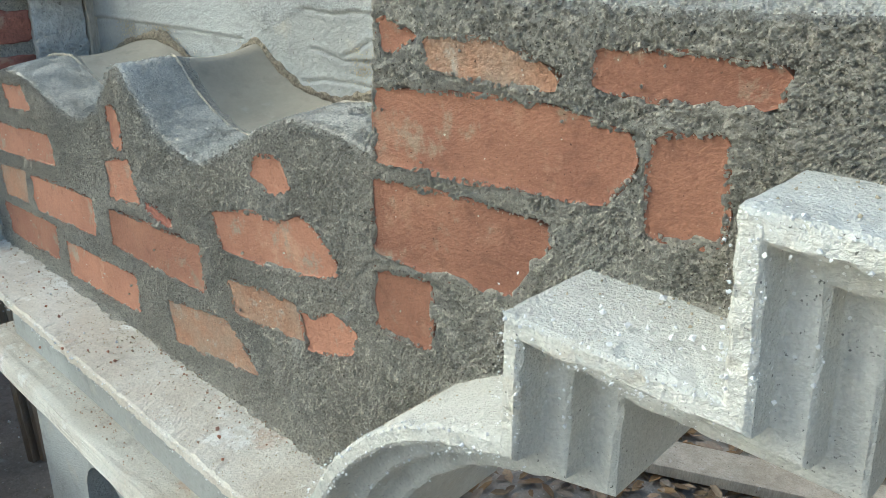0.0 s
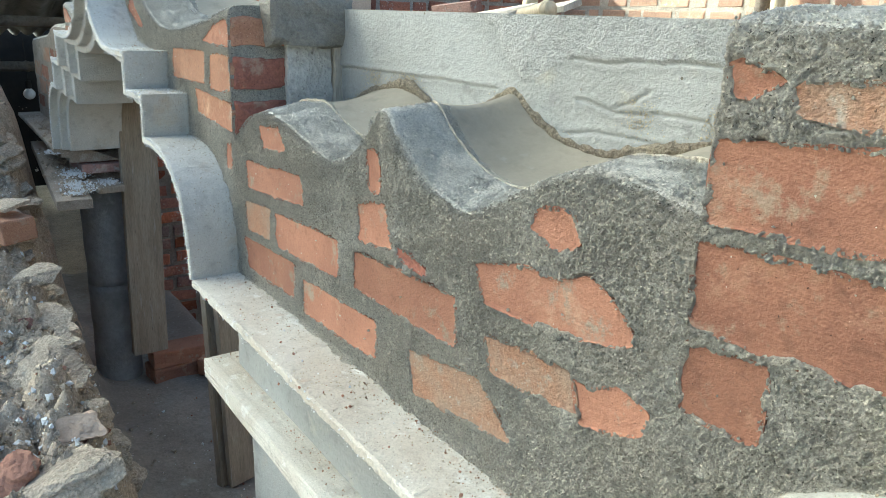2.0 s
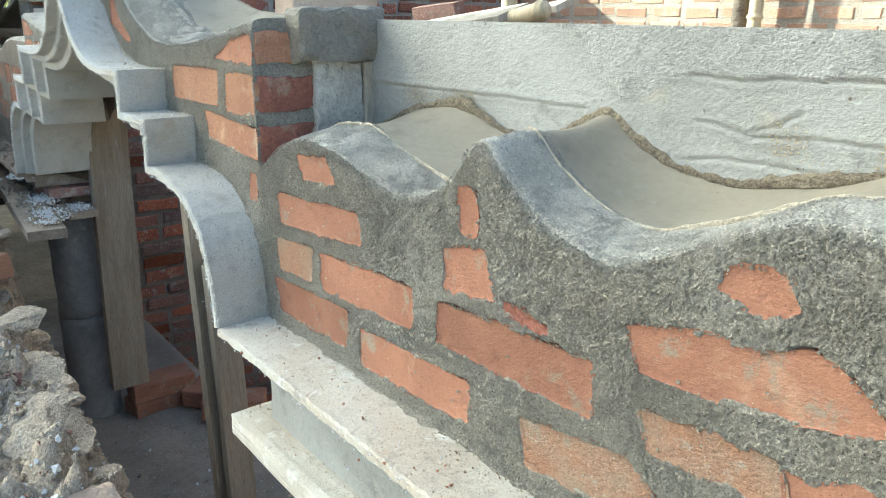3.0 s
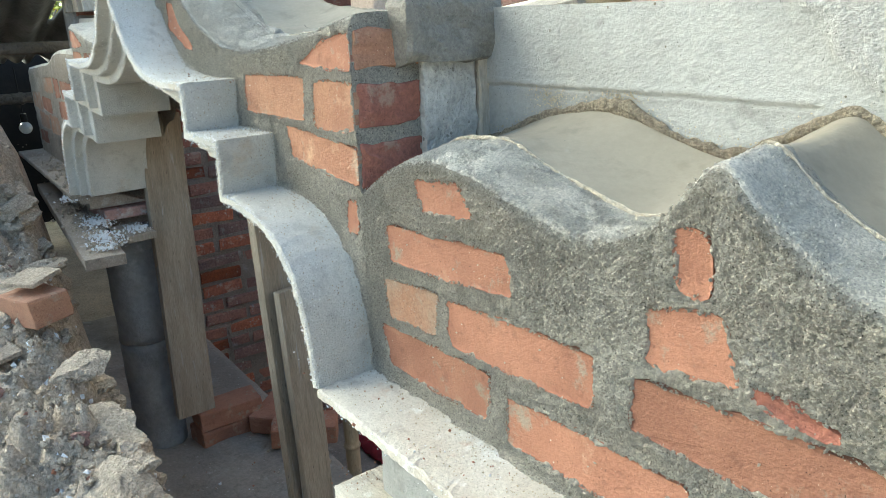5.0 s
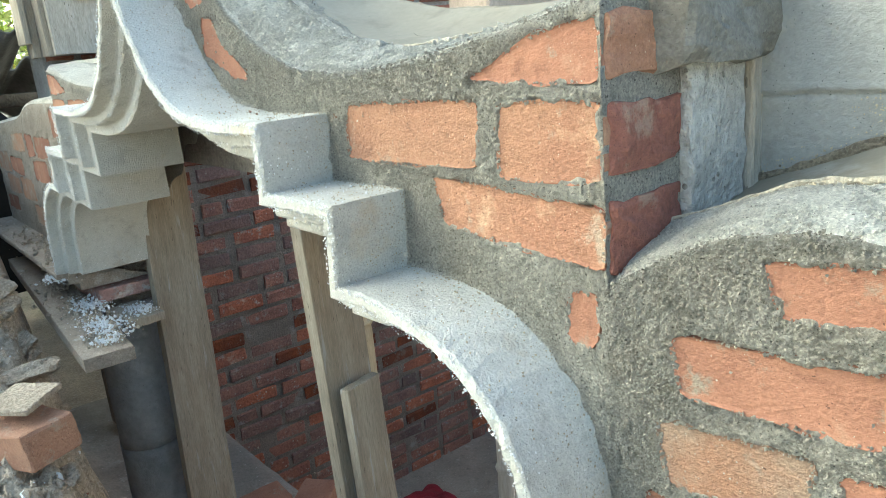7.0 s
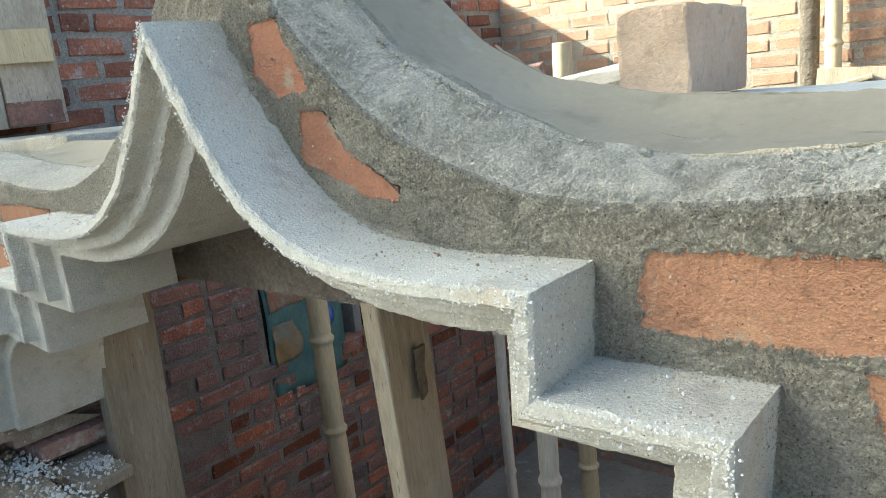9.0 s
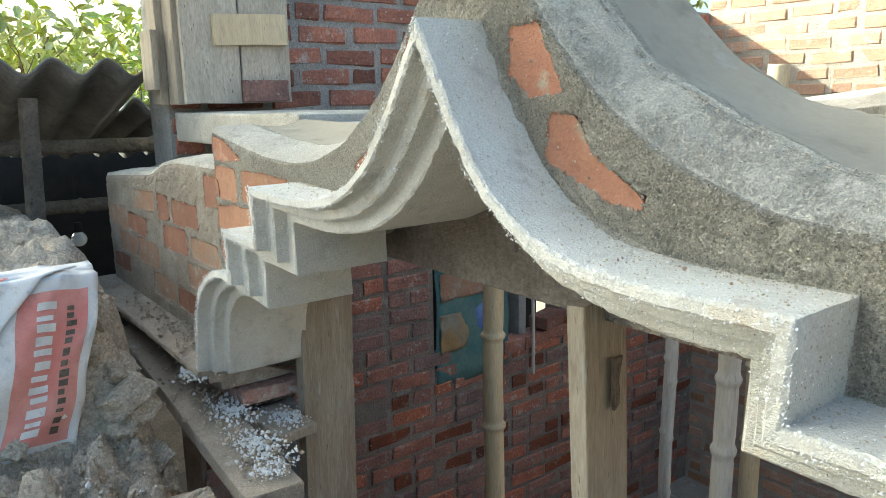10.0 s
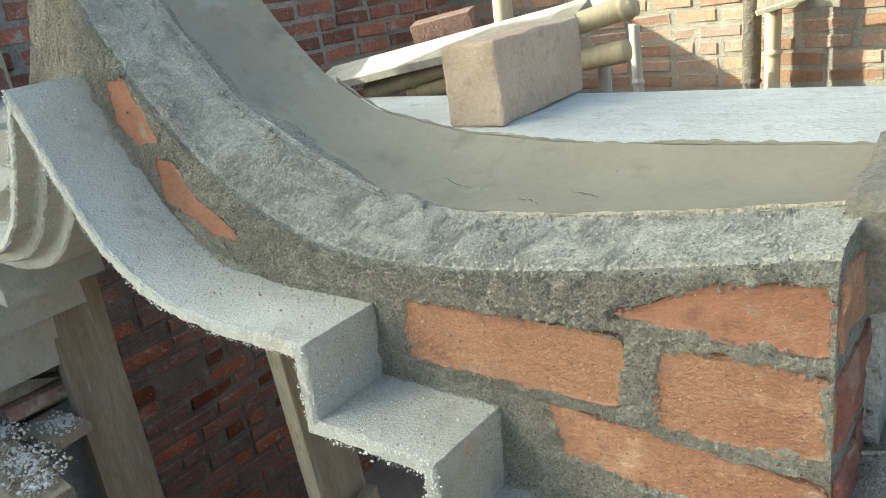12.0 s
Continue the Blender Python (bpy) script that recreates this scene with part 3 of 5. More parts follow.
FAR_TOP = curve_smooth([-4.16, -3.90, -3.62, -3.50, -3.38, -3.20, -3.06], [2.42, 2.44, 2.46, 2.495, 2.51, 2.512, 2.512], 0.02)
wall_mesh("mortar_face", -4.16, 2 * MIDL - PIER, lambda x: 1.9, fn(FAR_TOP), lambda x: fn(FAR_TOP)(x) + 0.01, FARMORTAR, STRIP, wall_far, step=0.009, rows=60, bricks=far_bricks)
slope_mesh("cement_slope", -4.16, 2 * MIDL - PIER, lambda x: fn(FAR_TOP)(x) + 0.01, lambda x: fn(FAR_TOP)(x) + 0.03, SMOOTH, wall_far)


def face_brick(name, corners, mat, parent, proud=-0.0016, seed=0, label=""):
    """A brick face showing through the mortar, with a ragged, slightly rounded outline."""
    r = random.Random(seed * 7 + 3)
    out = []
    n = len(corners)
    for i in range(n):
        a, b = corners[i], corners[(i + 1) % n]
        d = math.dist(a, b)
        k = max(1, int(d / 0.011))
        for s in range(k):
            f = s / k
            out.append([a[0] + (b[0] - a[0]) * f, a[1] + (b[1] - a[1]) * f])
    m = len(out)
    sm = [[0.5 * out[i][c] + 0.25 * (out[i - 1][c] + out[(i + 1) % m][c]) for c in (0, 1)] for i in range(m)]
    cx, cz = sum(p[0] for p in sm) / m, sum(p[1] for p in sm) / m
    ring = []
    for x, z in sm:
        q = Vector((x * 60, seed, z * 60))
        ring.append((x + 0.0022 * noise.noise(q) + r.uniform(-0.0007, 0.0007), z + 0.0022 * noise.noise(q + Vector((9, 9, 9))) + r.uniform(-0.0007, 0.0007)))
    ring = [(x + 0.006 * (x - cx) / (math.hypot(x - cx, z - cz) or 1), z + 0.006 * (z - cz) / (math.hypot(x - cx, z - cz) or 1)) for x, z in ring]
    tilt = r.uniform(-0.01, 0.01)
    verts = [(x, FACE + 0.012, z) for x, z in ring]
    verts += [(x, FACE - proud * 0.2, z) for x, z in ring]
    for shrink, ext in ((0.0035, 1.0), (0.012, 1.4)):
        for x, z in ring:
            d = math.hypot(x - cx, z - cz) or 1
            k = max(0.0, 1 - shrink / d)
            verts.append((cx + (x - cx) * k, FACE - proud * ext - tilt * (z - cz) + 0.0006 * noise.noise(Vector((x, 0, z)) * 70), cz + (z - cz) * k))
    verts.append((cx, FACE - proud * 1.5, cz))
    faces = []
    for lv in range(3):
        for i in range(m):
            j = (i + 1) % m
            faces.append((lv * m + i, lv * m + j, (lv + 1) * m + j, (lv + 1) * m + i))
    c = 4 * m
    faces += [(3 * m + i, 3 * m + (i + 1) % m, c) for i in range(m)]
    return mesh_object(name, verts, faces, mat, parent, label)


for i, (c, mt) in enumerate(wave_bricks):
    face_brick("brick", c, mt, wall_wave, seed=i)
for i, (c, mt) in enumerate(arch_bricks):
    face_brick("brick", c, mt, wall_arch, seed=30 + i)
for i, (c, mt) in enumerate(next_bricks):
    face_brick("brick", c, mt, wall_next, seed=50 + i)
for i, (c, mt) in enumerate(left_bricks):
    face_brick("brick", c, mt, wall_arch, seed=90 + i)
for i, (c, mt) in enumerate(far_bricks):
    face_brick("brick", c, mt, wall_far, seed=120 + i)


# end of the pier: dark red brick ends
def pier_end(x, flip):
    for i, (z0, z1) in enumerate([(2.36, 2.425), (2.447, 2.508), (2.528, 2.582)]):
        bm = rough_box(0.022, 0.108, z1 - z0, cuts=5, jit=0.0011, bevel=0.007, seed=i + 90, amp=0.0055, freq=38)
        ob = part("brick", bm, RED if i < 2 else PIERBRICK, wall_arch)
        ob.location = (x, FACE + 0.0585, (z0 + z1) / 2)


pier_end(PIER - 0.007, 1)

# ---- beam behind the waves ----
beam = tagged(new("concrete_beam"), "white cement-washed concrete beam along the top of the arcade", "beam")
part("beam_body", rough_box(5.0, 0.33, 0.26, cuts=20, jit=0.0006, bevel=0.01, seed=5, amp=0.004, freq=5), SKYLIT, beam).location = (-0.80, BACK + 0.173, 2.468)
part("pad", rough_box(0.98, 0.40, 0.10, cuts=10, jit=0.0006, bevel=0.008, seed=6, amp=0.005, freq=6), STRIP, beam, "grey cement pad").location = (-3.60, 0.835, 2.572)

# dark brown puts the shade deep behind the apex into the panel's colour
part("infill", rough_box(1.30, 0.010, 0.24, cuts=12, jit=0.0006, bevel=0.0, seed=7, amp=0.002, freq=9), MUD, wall_arch, "infill coloured dark brown as the shade behind the arch").location = (-2.20, 0.628, 2.445)

# ---- ground ----
def ground_z(x, y):
    top = float(np.interp(x, [-6, -3.6, -3.08, -2.93, -2.4, -1.6, -1.2, -0.9, -0.5, 0.5], [2.22, 2.31, 2.27, 1.97, 1.89, 1.83, 1.78, 1.72, 1.45, 1.2]))
    edge = float(np.interp(x, [-6, -3.4, -2.8, -2.0, -1.4, -0.9, -0.5], [0.32, 0.27, 0.22, 0.20, 0.19, 0.185, 0.05]))
    q = Vector((x, y, 0))
    edge += 0.05 * noise.noise(q * 4) + 0.03 * noise.noise(q * 11)
    f = 1 / (1 + math.exp(max(-40, min(40, (y - edge) / 0.035))))
    lump = 0.11 * (abs(noise.noise(q * 11 + Vector((1, 8, 0)))) - 0.2) + 0.06 * (abs(noise.noise(q * 25 + Vector((5, 2, 0)))) - 0.2) + 0.07 * noise.noise(q * 5) + 0.04 * noise.noise(q * 9 + Vector((7, 3, 0))) + 0.030 * (abs(noise.noise(q * 20 + Vector((2, 2, 5)))) - 0.2) + 0.020 * noise.noise(q * 30) + 0.014 * (abs(noise.noise(q * 52)) - 0.2)
    lump *= 1.0 - 0.5 * max(0.0, min(1.0, (-3.04 - x) / 0.06))
    drop = 0.90 * max(0.0, min(1.0, (y - 0.95) / 0.4)) * max(0.0, min(1.0, (-1.4 - x) / 0.3)) * (1.0 if x > -4.6 else 0.0)
    lump *= max(0.0, min(1.0, (y + 1.5) * 2)) * max(0.0, min(1.0, 1.8 - x)) * max(0.0, min(1.0, x + 5.4))
    top += (1.75 - top) * max(0.0, min(1.0, (-1.0 - y) / 0.8))
    return 1.0 - drop + (top - 1.0 + lump) * f + 0.012 * noise.noise(q * 8)


def ground_sheet():
    near_x, near_y = np.concatenate([np.arange(-5.0, -4.0, 0.04), np.arange(-4.0, -0.7, 0.010), np.arange(-0.7, 1.6, 0.04)]), np.concatenate([np.arange(-1.6, -0.85, 0.05), np.arange(-0.85, 0.36, 0.010), np.arange(0.36, 1.4, 0.04)])
    xs = np.concatenate([[-400, -100, -30, -12, -8, -6], near_x, [2, 3, 6, 12, 30, 100, 400]])
    ys = np.concatenate([[-400, -100, -30, -12, -6, -3], near_y, [2, 3, 4, 6, 12, 30, 100, 400]])
    verts, faces = [], []
    for x in xs:
        for y in ys:
            verts.append((x, y, ground_z(float(x), float(y))))
    m = len(ys)
    for i in range(len(xs) - 1):
        for j in range(m - 1):
            a = i * m + j
            faces.append((a, a + m, a + m + 1, a + 1))
    ob = mesh_object("ground", verts, faces, EARTH, smooth=True)
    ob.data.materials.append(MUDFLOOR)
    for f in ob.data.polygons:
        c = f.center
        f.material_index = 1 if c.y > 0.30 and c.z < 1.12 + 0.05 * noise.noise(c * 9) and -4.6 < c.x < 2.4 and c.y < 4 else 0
    return ob


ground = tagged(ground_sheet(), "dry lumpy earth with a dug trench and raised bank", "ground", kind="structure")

# ---- sun blocker and room walls ----
def brick_meshes(mat, l=0.226, h=0.062, d=0.05):
    out = []
    for k in range(5):
        bm = rough_box(l * (0.93 + 0.025 * k), d, h * (1.03 - 0.02 * k), bevel=0.008, jit=0.0035, seed=200 + k)
        me = bpy.data.meshes.new("brick")
        bmesh.ops.triangulate(bm, faces=[f for f in bm.faces if len(f.verts) > 4])
        bm.to_mesh(me)
        bm.free()
        me.materials.append(mat)
        out.append(me)
    return out


def brick_wall(name, label, origin, along, length, z0, z1, thick, mat, keep, split, seed=1, sink=0.019, loose=1.0):
    """A wall of coursed bricks. keep(u, z) leaves holes; split(u, z) tells single bricks from joined ones."""
    r = random.Random(seed)
    w = tagged(new(name), label, "wall", kind="structure")
    ax = Vector((math.cos(along), math.sin(along), 0))
    nrm = Vector((ax.y, -ax.x, 0))
    rot = Matrix.Rotation(along, 4, "Z")
    meshes, joined_v, joined_f = brick_meshes(mat), [], []
    heads = brick_meshes(mat, l=0.104)
    pitch, course = 0.250, 0.082
    row, z = 0, z0
    o = Vector(origin)
    while z < z1:
        u = 0.0
        while u < length:
            head = (row % 2 and u == 0.0) or r.random() < 0.22
            wdt = 0.125 if head else pitch
            if keep(u + wdt / 2, z + 0.04) and u + wdt < length + 0.06 and u > -0.13:
                me = r.choice(heads if head else meshes)
                p = o + ax * (u + wdt / 2) + Vector((0, 0, z + 0.04 + r.uniform(-0.005, 0.005))) + nrm * (loose * r.uniform(-0.004, 0.006) - sink)
                m = Matrix.Translation(p) @ rot @ Euler((loose * r.uniform(-0.02, 0.02), r.uniform(-0.035, 0.035), loose * r.uniform(-0.05, 0.05))).to_matrix().to_4x4()
                if split(u, z):
                    ob = new("brick", me)
                    ob.parent = w
                    ob.matrix_basis = m
                else:
                    k = len(joined_v)
                    joined_v += [m @ v.co for v in me.vertices]
                    joined_f += [tuple(k + i for i in f.vertices) for f in me.polygons]
            u += wdt
        z += course
        row += 1
    if joined_v:
        tagged(mesh_object("brickwork", joined_v, joined_f, mat, w), kind="stuff")
    return w, ax, nrm, o


def joint_body(parent, o, ax, nrm, boxes, thick, mat=JOINT):
    """Mortar core behind the bricks, in blocks that leave the openings free."""
    for u0, u1, z0, z1 in boxes:
        bm = rough_box(u1 - u0, thick, z1 - z0, bevel=0.0)
        ob = part("mortar_core", bm, mat, parent)
        c = o + ax * ((u0 + u1) / 2) - nrm * (thick / 2 + 0.0005)
        ob.matrix_basis = Matrix.Translation((c.x, c.y, (z0 + z1) / 2)) @ Matrix.Rotation(math.atan2(ax.y, ax.x), 4, "Z")


# side wall of the room (faces +x) and end wall (faces -y)
SIDE_X, END_Y = -4.10, 3.85
# window in the side wall
def side_keep(u, z):
    y = u + 0.62
    return not (1.76 < y < 2.72 and 1.36 < z < 2.05) and not (1.14 < y < 1.40 and 1.25 < z < 1.35)


w_side, ax, nrm, o = brick_wall("wall_side", "weathered red brick room wall with grey joints", (SIDE_X, 0.62, 0), math.pi / 2, END_Y - 0.62, 0.08, 3.10, 0.23,
                                OLDBRICK, side_keep, lambda u, z: z > 2.35, 3)
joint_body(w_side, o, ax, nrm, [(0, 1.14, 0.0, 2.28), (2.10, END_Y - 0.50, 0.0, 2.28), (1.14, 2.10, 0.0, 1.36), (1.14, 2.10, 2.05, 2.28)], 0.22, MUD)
joint_body(w_side, o, ax, nrm, [(0, END_Y - 0.50, 2.28, 3.12)], 0.22)
w_end, ax, nrm, o = brick_wall("wall_end", "sunlit orange brick wall with grey joints", (SIDE_X, END_Y, 0), 0.0, 6.5, 0.08, 3.62, 0.23,
                               ENDBRICK, lambda u, z: z < 3.45 + 0.05 * (u % 0.9 > 0.45), lambda u, z: z > 2.3 and u < 3.6, 4, 0.0232, 0.3)
joint_body(w_end, o, ax, nrm, [(0, 6.5, 0.0, 3.44)], 0.22, ENDJOINT)
# the tall wall is an added, unseen blocker that keeps sun off the arcade
for nm, lb, c, d in (("wall_room", "plain brick wall closing the room", (2.4, 2.2, 2.0), (0.2, 3.4, 2.4)),
                     ("wall_neighbour", "tall plain wall added out of view to shade the arcade", (-9.5, -5.2, 5.4), (0.6, 5.2, 9.0))):
    ob = part(nm, rough_box(*d, bevel=0.01), JOINT)
    ob.location = c
    tagged(ob, lb, "wall", kind="structure")

# left ledge and the capital under the waves
far_ledge = sweep("ledge_moulding", [(-4.20, 2.05), (MID - left_u(0.905), 2.05)], DUSTLEDGE, None, seed=5)
tagged(far_ledge, "dusty cement ledge moulding beside the far wall end", "moulding")


def capital():
    root = thing("pillar", "pale cement pillar with a capital slab and an arched niche", "pillar")
    part("capital", rough_box(1.02, 0.14, 0.045, cuts=14, jit=0.001, bevel=0.006, seed=11, amp=0.002, freq=20), LEDGE, root, "dusty cement capital slab").location = (-0.71, 0.385, 1.880)
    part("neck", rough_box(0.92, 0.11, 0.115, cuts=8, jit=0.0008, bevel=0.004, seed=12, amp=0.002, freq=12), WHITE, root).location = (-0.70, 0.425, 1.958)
    # shaft with an arched opening
    bm = bmesh.new()
    x0, x1, z0, z1, y0, y1 = -1.0, -0.42, 1.0, 1.858, 0.335, 0.62
    nx, nz0, nz1, hw = -0.72, 1.25, 1.74, 0.085
    arcp = [(nx - hw, nz0)] + [(nx - hw * math.cos(a), nz1 + hw * math.sin(a)) for a in np.linspace(0, math.pi, 15)] + [(nx + hw, nz0)]
    outer = [(x0, z0), (x0, z1), (x1, z1), (x1, z0)]
    fr_o = [bm.verts.new((x, y0, z)) for x, z in outer]
    fr_i = [bm.verts.new((x, y0, z)) for x, z in arcp]
    bk_i = [bm.verts.new((x, y0 + 0.12, z)) for x, z in arcp]
    bk_o = [bm.verts.new((x, y1, z)) for x, z in outer]
    top = len(fr_i) // 2
    bm.faces.new([fr_o[0], fr_o[1]] + fr_i[top::-1])
    bm.faces.new([fr_o[1], fr_o[2], fr_i[top]])
    bm.faces.new([fr_o[2], fr_o[3]] + fr_i[:top - 1:-1])
    bm.faces.new([fr_o[3], fr_o[0], fr_i[0], fr_i[-1]])
    for i in range(len(fr_i) - 1):
        bm.faces.new((fr_i[i], fr_i[i + 1], bk_i[i + 1], bk_i[i]))
    bm.faces.new(bk_i)
    for i in range(3):
        bm.faces.new((fr_o[i], fr_o[i + 1], bk_o[i + 1], bk_o[i]))
    bm.faces.new(bk_o)
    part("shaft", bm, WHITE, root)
    return root


capital()
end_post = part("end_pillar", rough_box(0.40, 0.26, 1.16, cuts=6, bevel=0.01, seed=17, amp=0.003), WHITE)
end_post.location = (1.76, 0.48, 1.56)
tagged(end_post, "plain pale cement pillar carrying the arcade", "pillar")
# loose grit lying in the groove over the capital slab
def crumbs(name, label, spots, mat, lo, hi, seed, category="rubble"):
    """Many small angular crumbs in one mesh. spots: (x, y, z, spread x, spread y, count)."""
    r = random.Random(seed)
    verts, faces = [], []
    for x, y, z, sx, sy, n in spots:
        for _ in range(n):
            s = lo + (hi - lo) * r.random() ** 3
            px, py = x + r.gauss(0, sx), y + r.gauss(0, sy)
            pz = (z(px, py) if callable(z) else z) + s * 0.35
            rot = Euler((r.uniform(0, 6), r.uniform(0, 6), r.uniform(0, 6))).to_matrix()
            k = len(verts)
            for c in ((1, 0, 0), (-1, 0.2, 0), (0, 1, 0.1), (0.1, -1, 0), (0, 0, 0.8), (0.2, 0, -0.8)):
                v = rot @ (Vector(c) * s * r.uniform(0.6, 1.1))
                verts.append((px + v.x, py + v.y, pz + v.z))
            for f in ((0, 2, 4), (2, 1, 4), (1, 3, 4), (3, 0, 4), (2, 0, 5), (1, 2, 5), (3, 1, 5), (0, 3, 5)):
                faces.append(tuple(k + i for i in f))
    return tagged(mesh_object(name, verts, faces, mat), label, category, kind="stuff")


crumbs("grit", "sandy grit in the groove and on the ledge", [(-0.75, 0.355, 1.903, 0.22, 0.012, 240), (-1.20, 0.36, 1.904, 0.02, 0.03, 60),
       (-0.7, 0.36, 2.082, 0.28, 0.03, 90), (-0.45, 0.385, 2.082, 0.2, 0.012, 160), (-1.58, 0.37, 2.497, 0.06, 0.02, 25), (-1.85, 0.36, 2.50, 0.06, 0.02, 25)], STAINED, 0.0007, 0.0028, 21)
crumbs("lime_crumbs", "white lime crumbs on the ledge", [(-0.8, 0.33, 2.082, 0.25, 0.03, 60), (0.15, 0.34, 2.418, 0.05, 0.03, 40), (-1.57, 0.35, 2.412, 0.04, 0.03, 30)], LIME, 0.0008, 0.003, 22)
crumbs("brick_crumbs", "orange brick crumbs on the ledge", [(-0.75, 0.34, 2.082, 0.22, 0.03, 50)], BRICK, 0.001, 0.004, 23)

# wooden block and wet cement plug at the pier's end
wood_block = part("wooden_block", rough_box(0.03, 0.098, 0.145, cuts=5, jit=0.0008, bevel=0.004, seed=31, amp=0.004, freq=40), LIMEWOOD)
wood_block.location = (PIER - 0.004, 0.561, 2.462)
tagged(wood_block, "whitewashed wooden block wedged beside brick pier", "block")
ws = part("wooden_batten", rough_box(0.03, 0.020, 0.150, cuts=2, jit=0.0008, bevel=0.003, seed=32, amp=0.002, freq=30), GREYWOOD)
ws.location = (PIER + 0.002, 0.622, 2.46)
tagged(ws, "narrow grey wooden batten against the white beam", "batten")
plug = part("cement_plug", rough_box(0.050, 0.184, 0.092, cuts=9, jit=0.0012, bevel=0.012, seed=33, amp=0.011, freq=24), DAMP)
plug.location = (PIER + 0.008, 0.560, 2.574)
tagged(plug, "dark damp lump of cement above a wooden block", "cement")

# white skin on the beam with a step line, and the crust along the waves
FOLDS = [[(-1.216, 2.490), (-1.13, 2.491), (-0.878, 2.495), (-0.69, 2.494)], [(-0.534, 2.549), (-0.47, 2.546), (-0.431, 2.550), (-0.341, 2.554), (-0.259, 2.551)],
         [(-0.521, 2.499), (-0.449, 2.487), (-0.38, 2.494), (-0.313, 2.491)], [(-0.54, 2.450), (-0.48, 2.459), (-0.377, 2.458)], [(-0.45, 2.494), (-0.43, 2.501), (-0.401, 2.518)]]


def fold_distance(x, z):
    best = 1.0
    for line in FOLDS:
        for (xa, za), (xb, zb) in zip(line, line[1:]):
            if xa - 0.02 < x < xb + 0.02:
                t = max(0.0, min(1.0, ((x - xa) * (xb - xa) + (z - za) * (zb - za)) / ((xb - xa) ** 2 + (zb - za) ** 2)))
                best = min(best, math.hypot(x - xa - t * (xb - xa), z - za - t * (zb - za)))
    return best


def beam_skin():
    """Plaster on the beam: smooth white below, trowelled grey above, with folds and a step."""
    xs, zs = np.arange(-1.216, -0.12, 0.0045), np.linspace(2.36, 2.603, 100)
    verts, faces, grey = [], [], []
    for x in xs:
        lim = float(np.interp(x, [-0.76, -0.70, -0.678, -0.63, -0.577, -0.53, -0.26, -0.12], [2.62, 2.58, 2.544, 2.512, 2.530, 2.550, 2.553, 2.535]))
        for z in zs:
            q = Vector((x, 0, z))
            wob = 0.006 * noise.noise(q * 22) + 0.004 * noise.noise(q * 70)
            d = fold_distance(x, z + 0.4 * wob)
            up = 1 / (1 + math.exp(max(-30, min(30, -(z + wob - lim) / 0.003))))
            step = 0.004 / (1 + math.exp(max(-30, min(30, (z - 2.493 + 0.3 * wob) / 0.0015)))) * (x < -0.69)
            y = BACK - 0.003 + step + 0.0036 * math.exp(-(d / 0.0015) ** 2) - 0.0009 * math.exp(-((d - 0.006) / 0.004) ** 2)
            y += 0.003 * noise.noise(q * 9) - 0.003 * up + up * 0.0016 * noise.noise(q * 60) + 0.0007 * noise.noise(q * 120)
            verts.append((x, y, z))
            grey.append(up > 0.5)
    m = len(zs)
    for i in range(len(xs) - 1):
        for j in range(m - 1):
            a = i * m + j
            faces.append((a, a + m, a + m + 1, a + 1))
    ob = mesh_object("plaster_skin", verts, faces, WHITE, beam, "creased white plaster skin with a grey trowelled band", smooth=True)
    ob.data.materials.append(GREYWASH)
    for f in ob.data.polygons:
        f.material_index = 1 if grey[f.vertices[0]] else 0


beam_skin()


def crust(profile, x0, x1, y, mat, parent, w=0.012, lift=0.0, seed=0):
    """A ragged bead of dried cement along a wavy joint."""
    xs = np.arange(x0, x1, 0.003)
    verts, faces, k = [], [], 9
    for x in xs:
        f = float(np.interp(x, *profile)) + lift
        s = w * max(0.35, 1.0 + 1.3 * noise.noise(Vector((x * 9, seed, 0))) + 0.5 * noise.noise(Vector((x * 60, seed, 5))))
        for a in range(k):
            t = math.pi * a / (k - 1)
            g = 0.0016 * noise.noise(Vector((x * 70, a * 0.8, seed)))
            verts.append((x, y - 0.5 * s * math.sin(t) + g, f - 0.4 * s + 1.7 * s * (1 - math.cos(t)) / 2 + g))
    for i in range(len(xs) - 1):
        for a in range(k - 1):
            b = i * k + a
            faces.append((b, b + k, b + k + 1, b + 1))
    return mesh_object("cement_crust", verts, faces, mat, parent, "ragged dried cement bead")


crust(WAVE_BACK, PIER, RB, BACK - 0.002, CRUST, wall_wave, 0.0085)
crust(ARCH_BACK, -1.90, PIER, BACK + 0.012, SMOOTH, wall_arch, 0.003, 0.0, 4)
crust(WAVE_STRIP, PIER, RB, FACE + 0.093, CREAM, wall_wave, 0.0024, 0.0, 6)
crust(ARCH_STRIP, -1.60, PIER, FACE + 0.093, CREAM, wall_arch, 0.0024, 0.0, 7)

# pale brick lying on the beam
loose = part("loose_brick", rough_box(0.088, 0.252, 0.112, cuts=6, jit=0.0009, bevel=0.005, seed=41, amp=0.004, freq=22), PALEBRICK)
loose.matrix_basis = pose(-1.742, 0.853, 2.656, 0, 0, 3)
tagged(loose, "pale buff brick standing on edge on the white beam", "brick")

# ---- under the arch ----
def plank(name, label, c, size, rot=(0, 0, 0), mat=WOOD, seed=0, category="plank"):
    ob = part(name, rough_box(*size, cuts=3, jit=0.0006, bevel=0.003, seed=seed, amp=0.003, freq=5), mat)
    ob.matrix_basis = pose(*c, *rot)
    return tagged(ob, label, category)


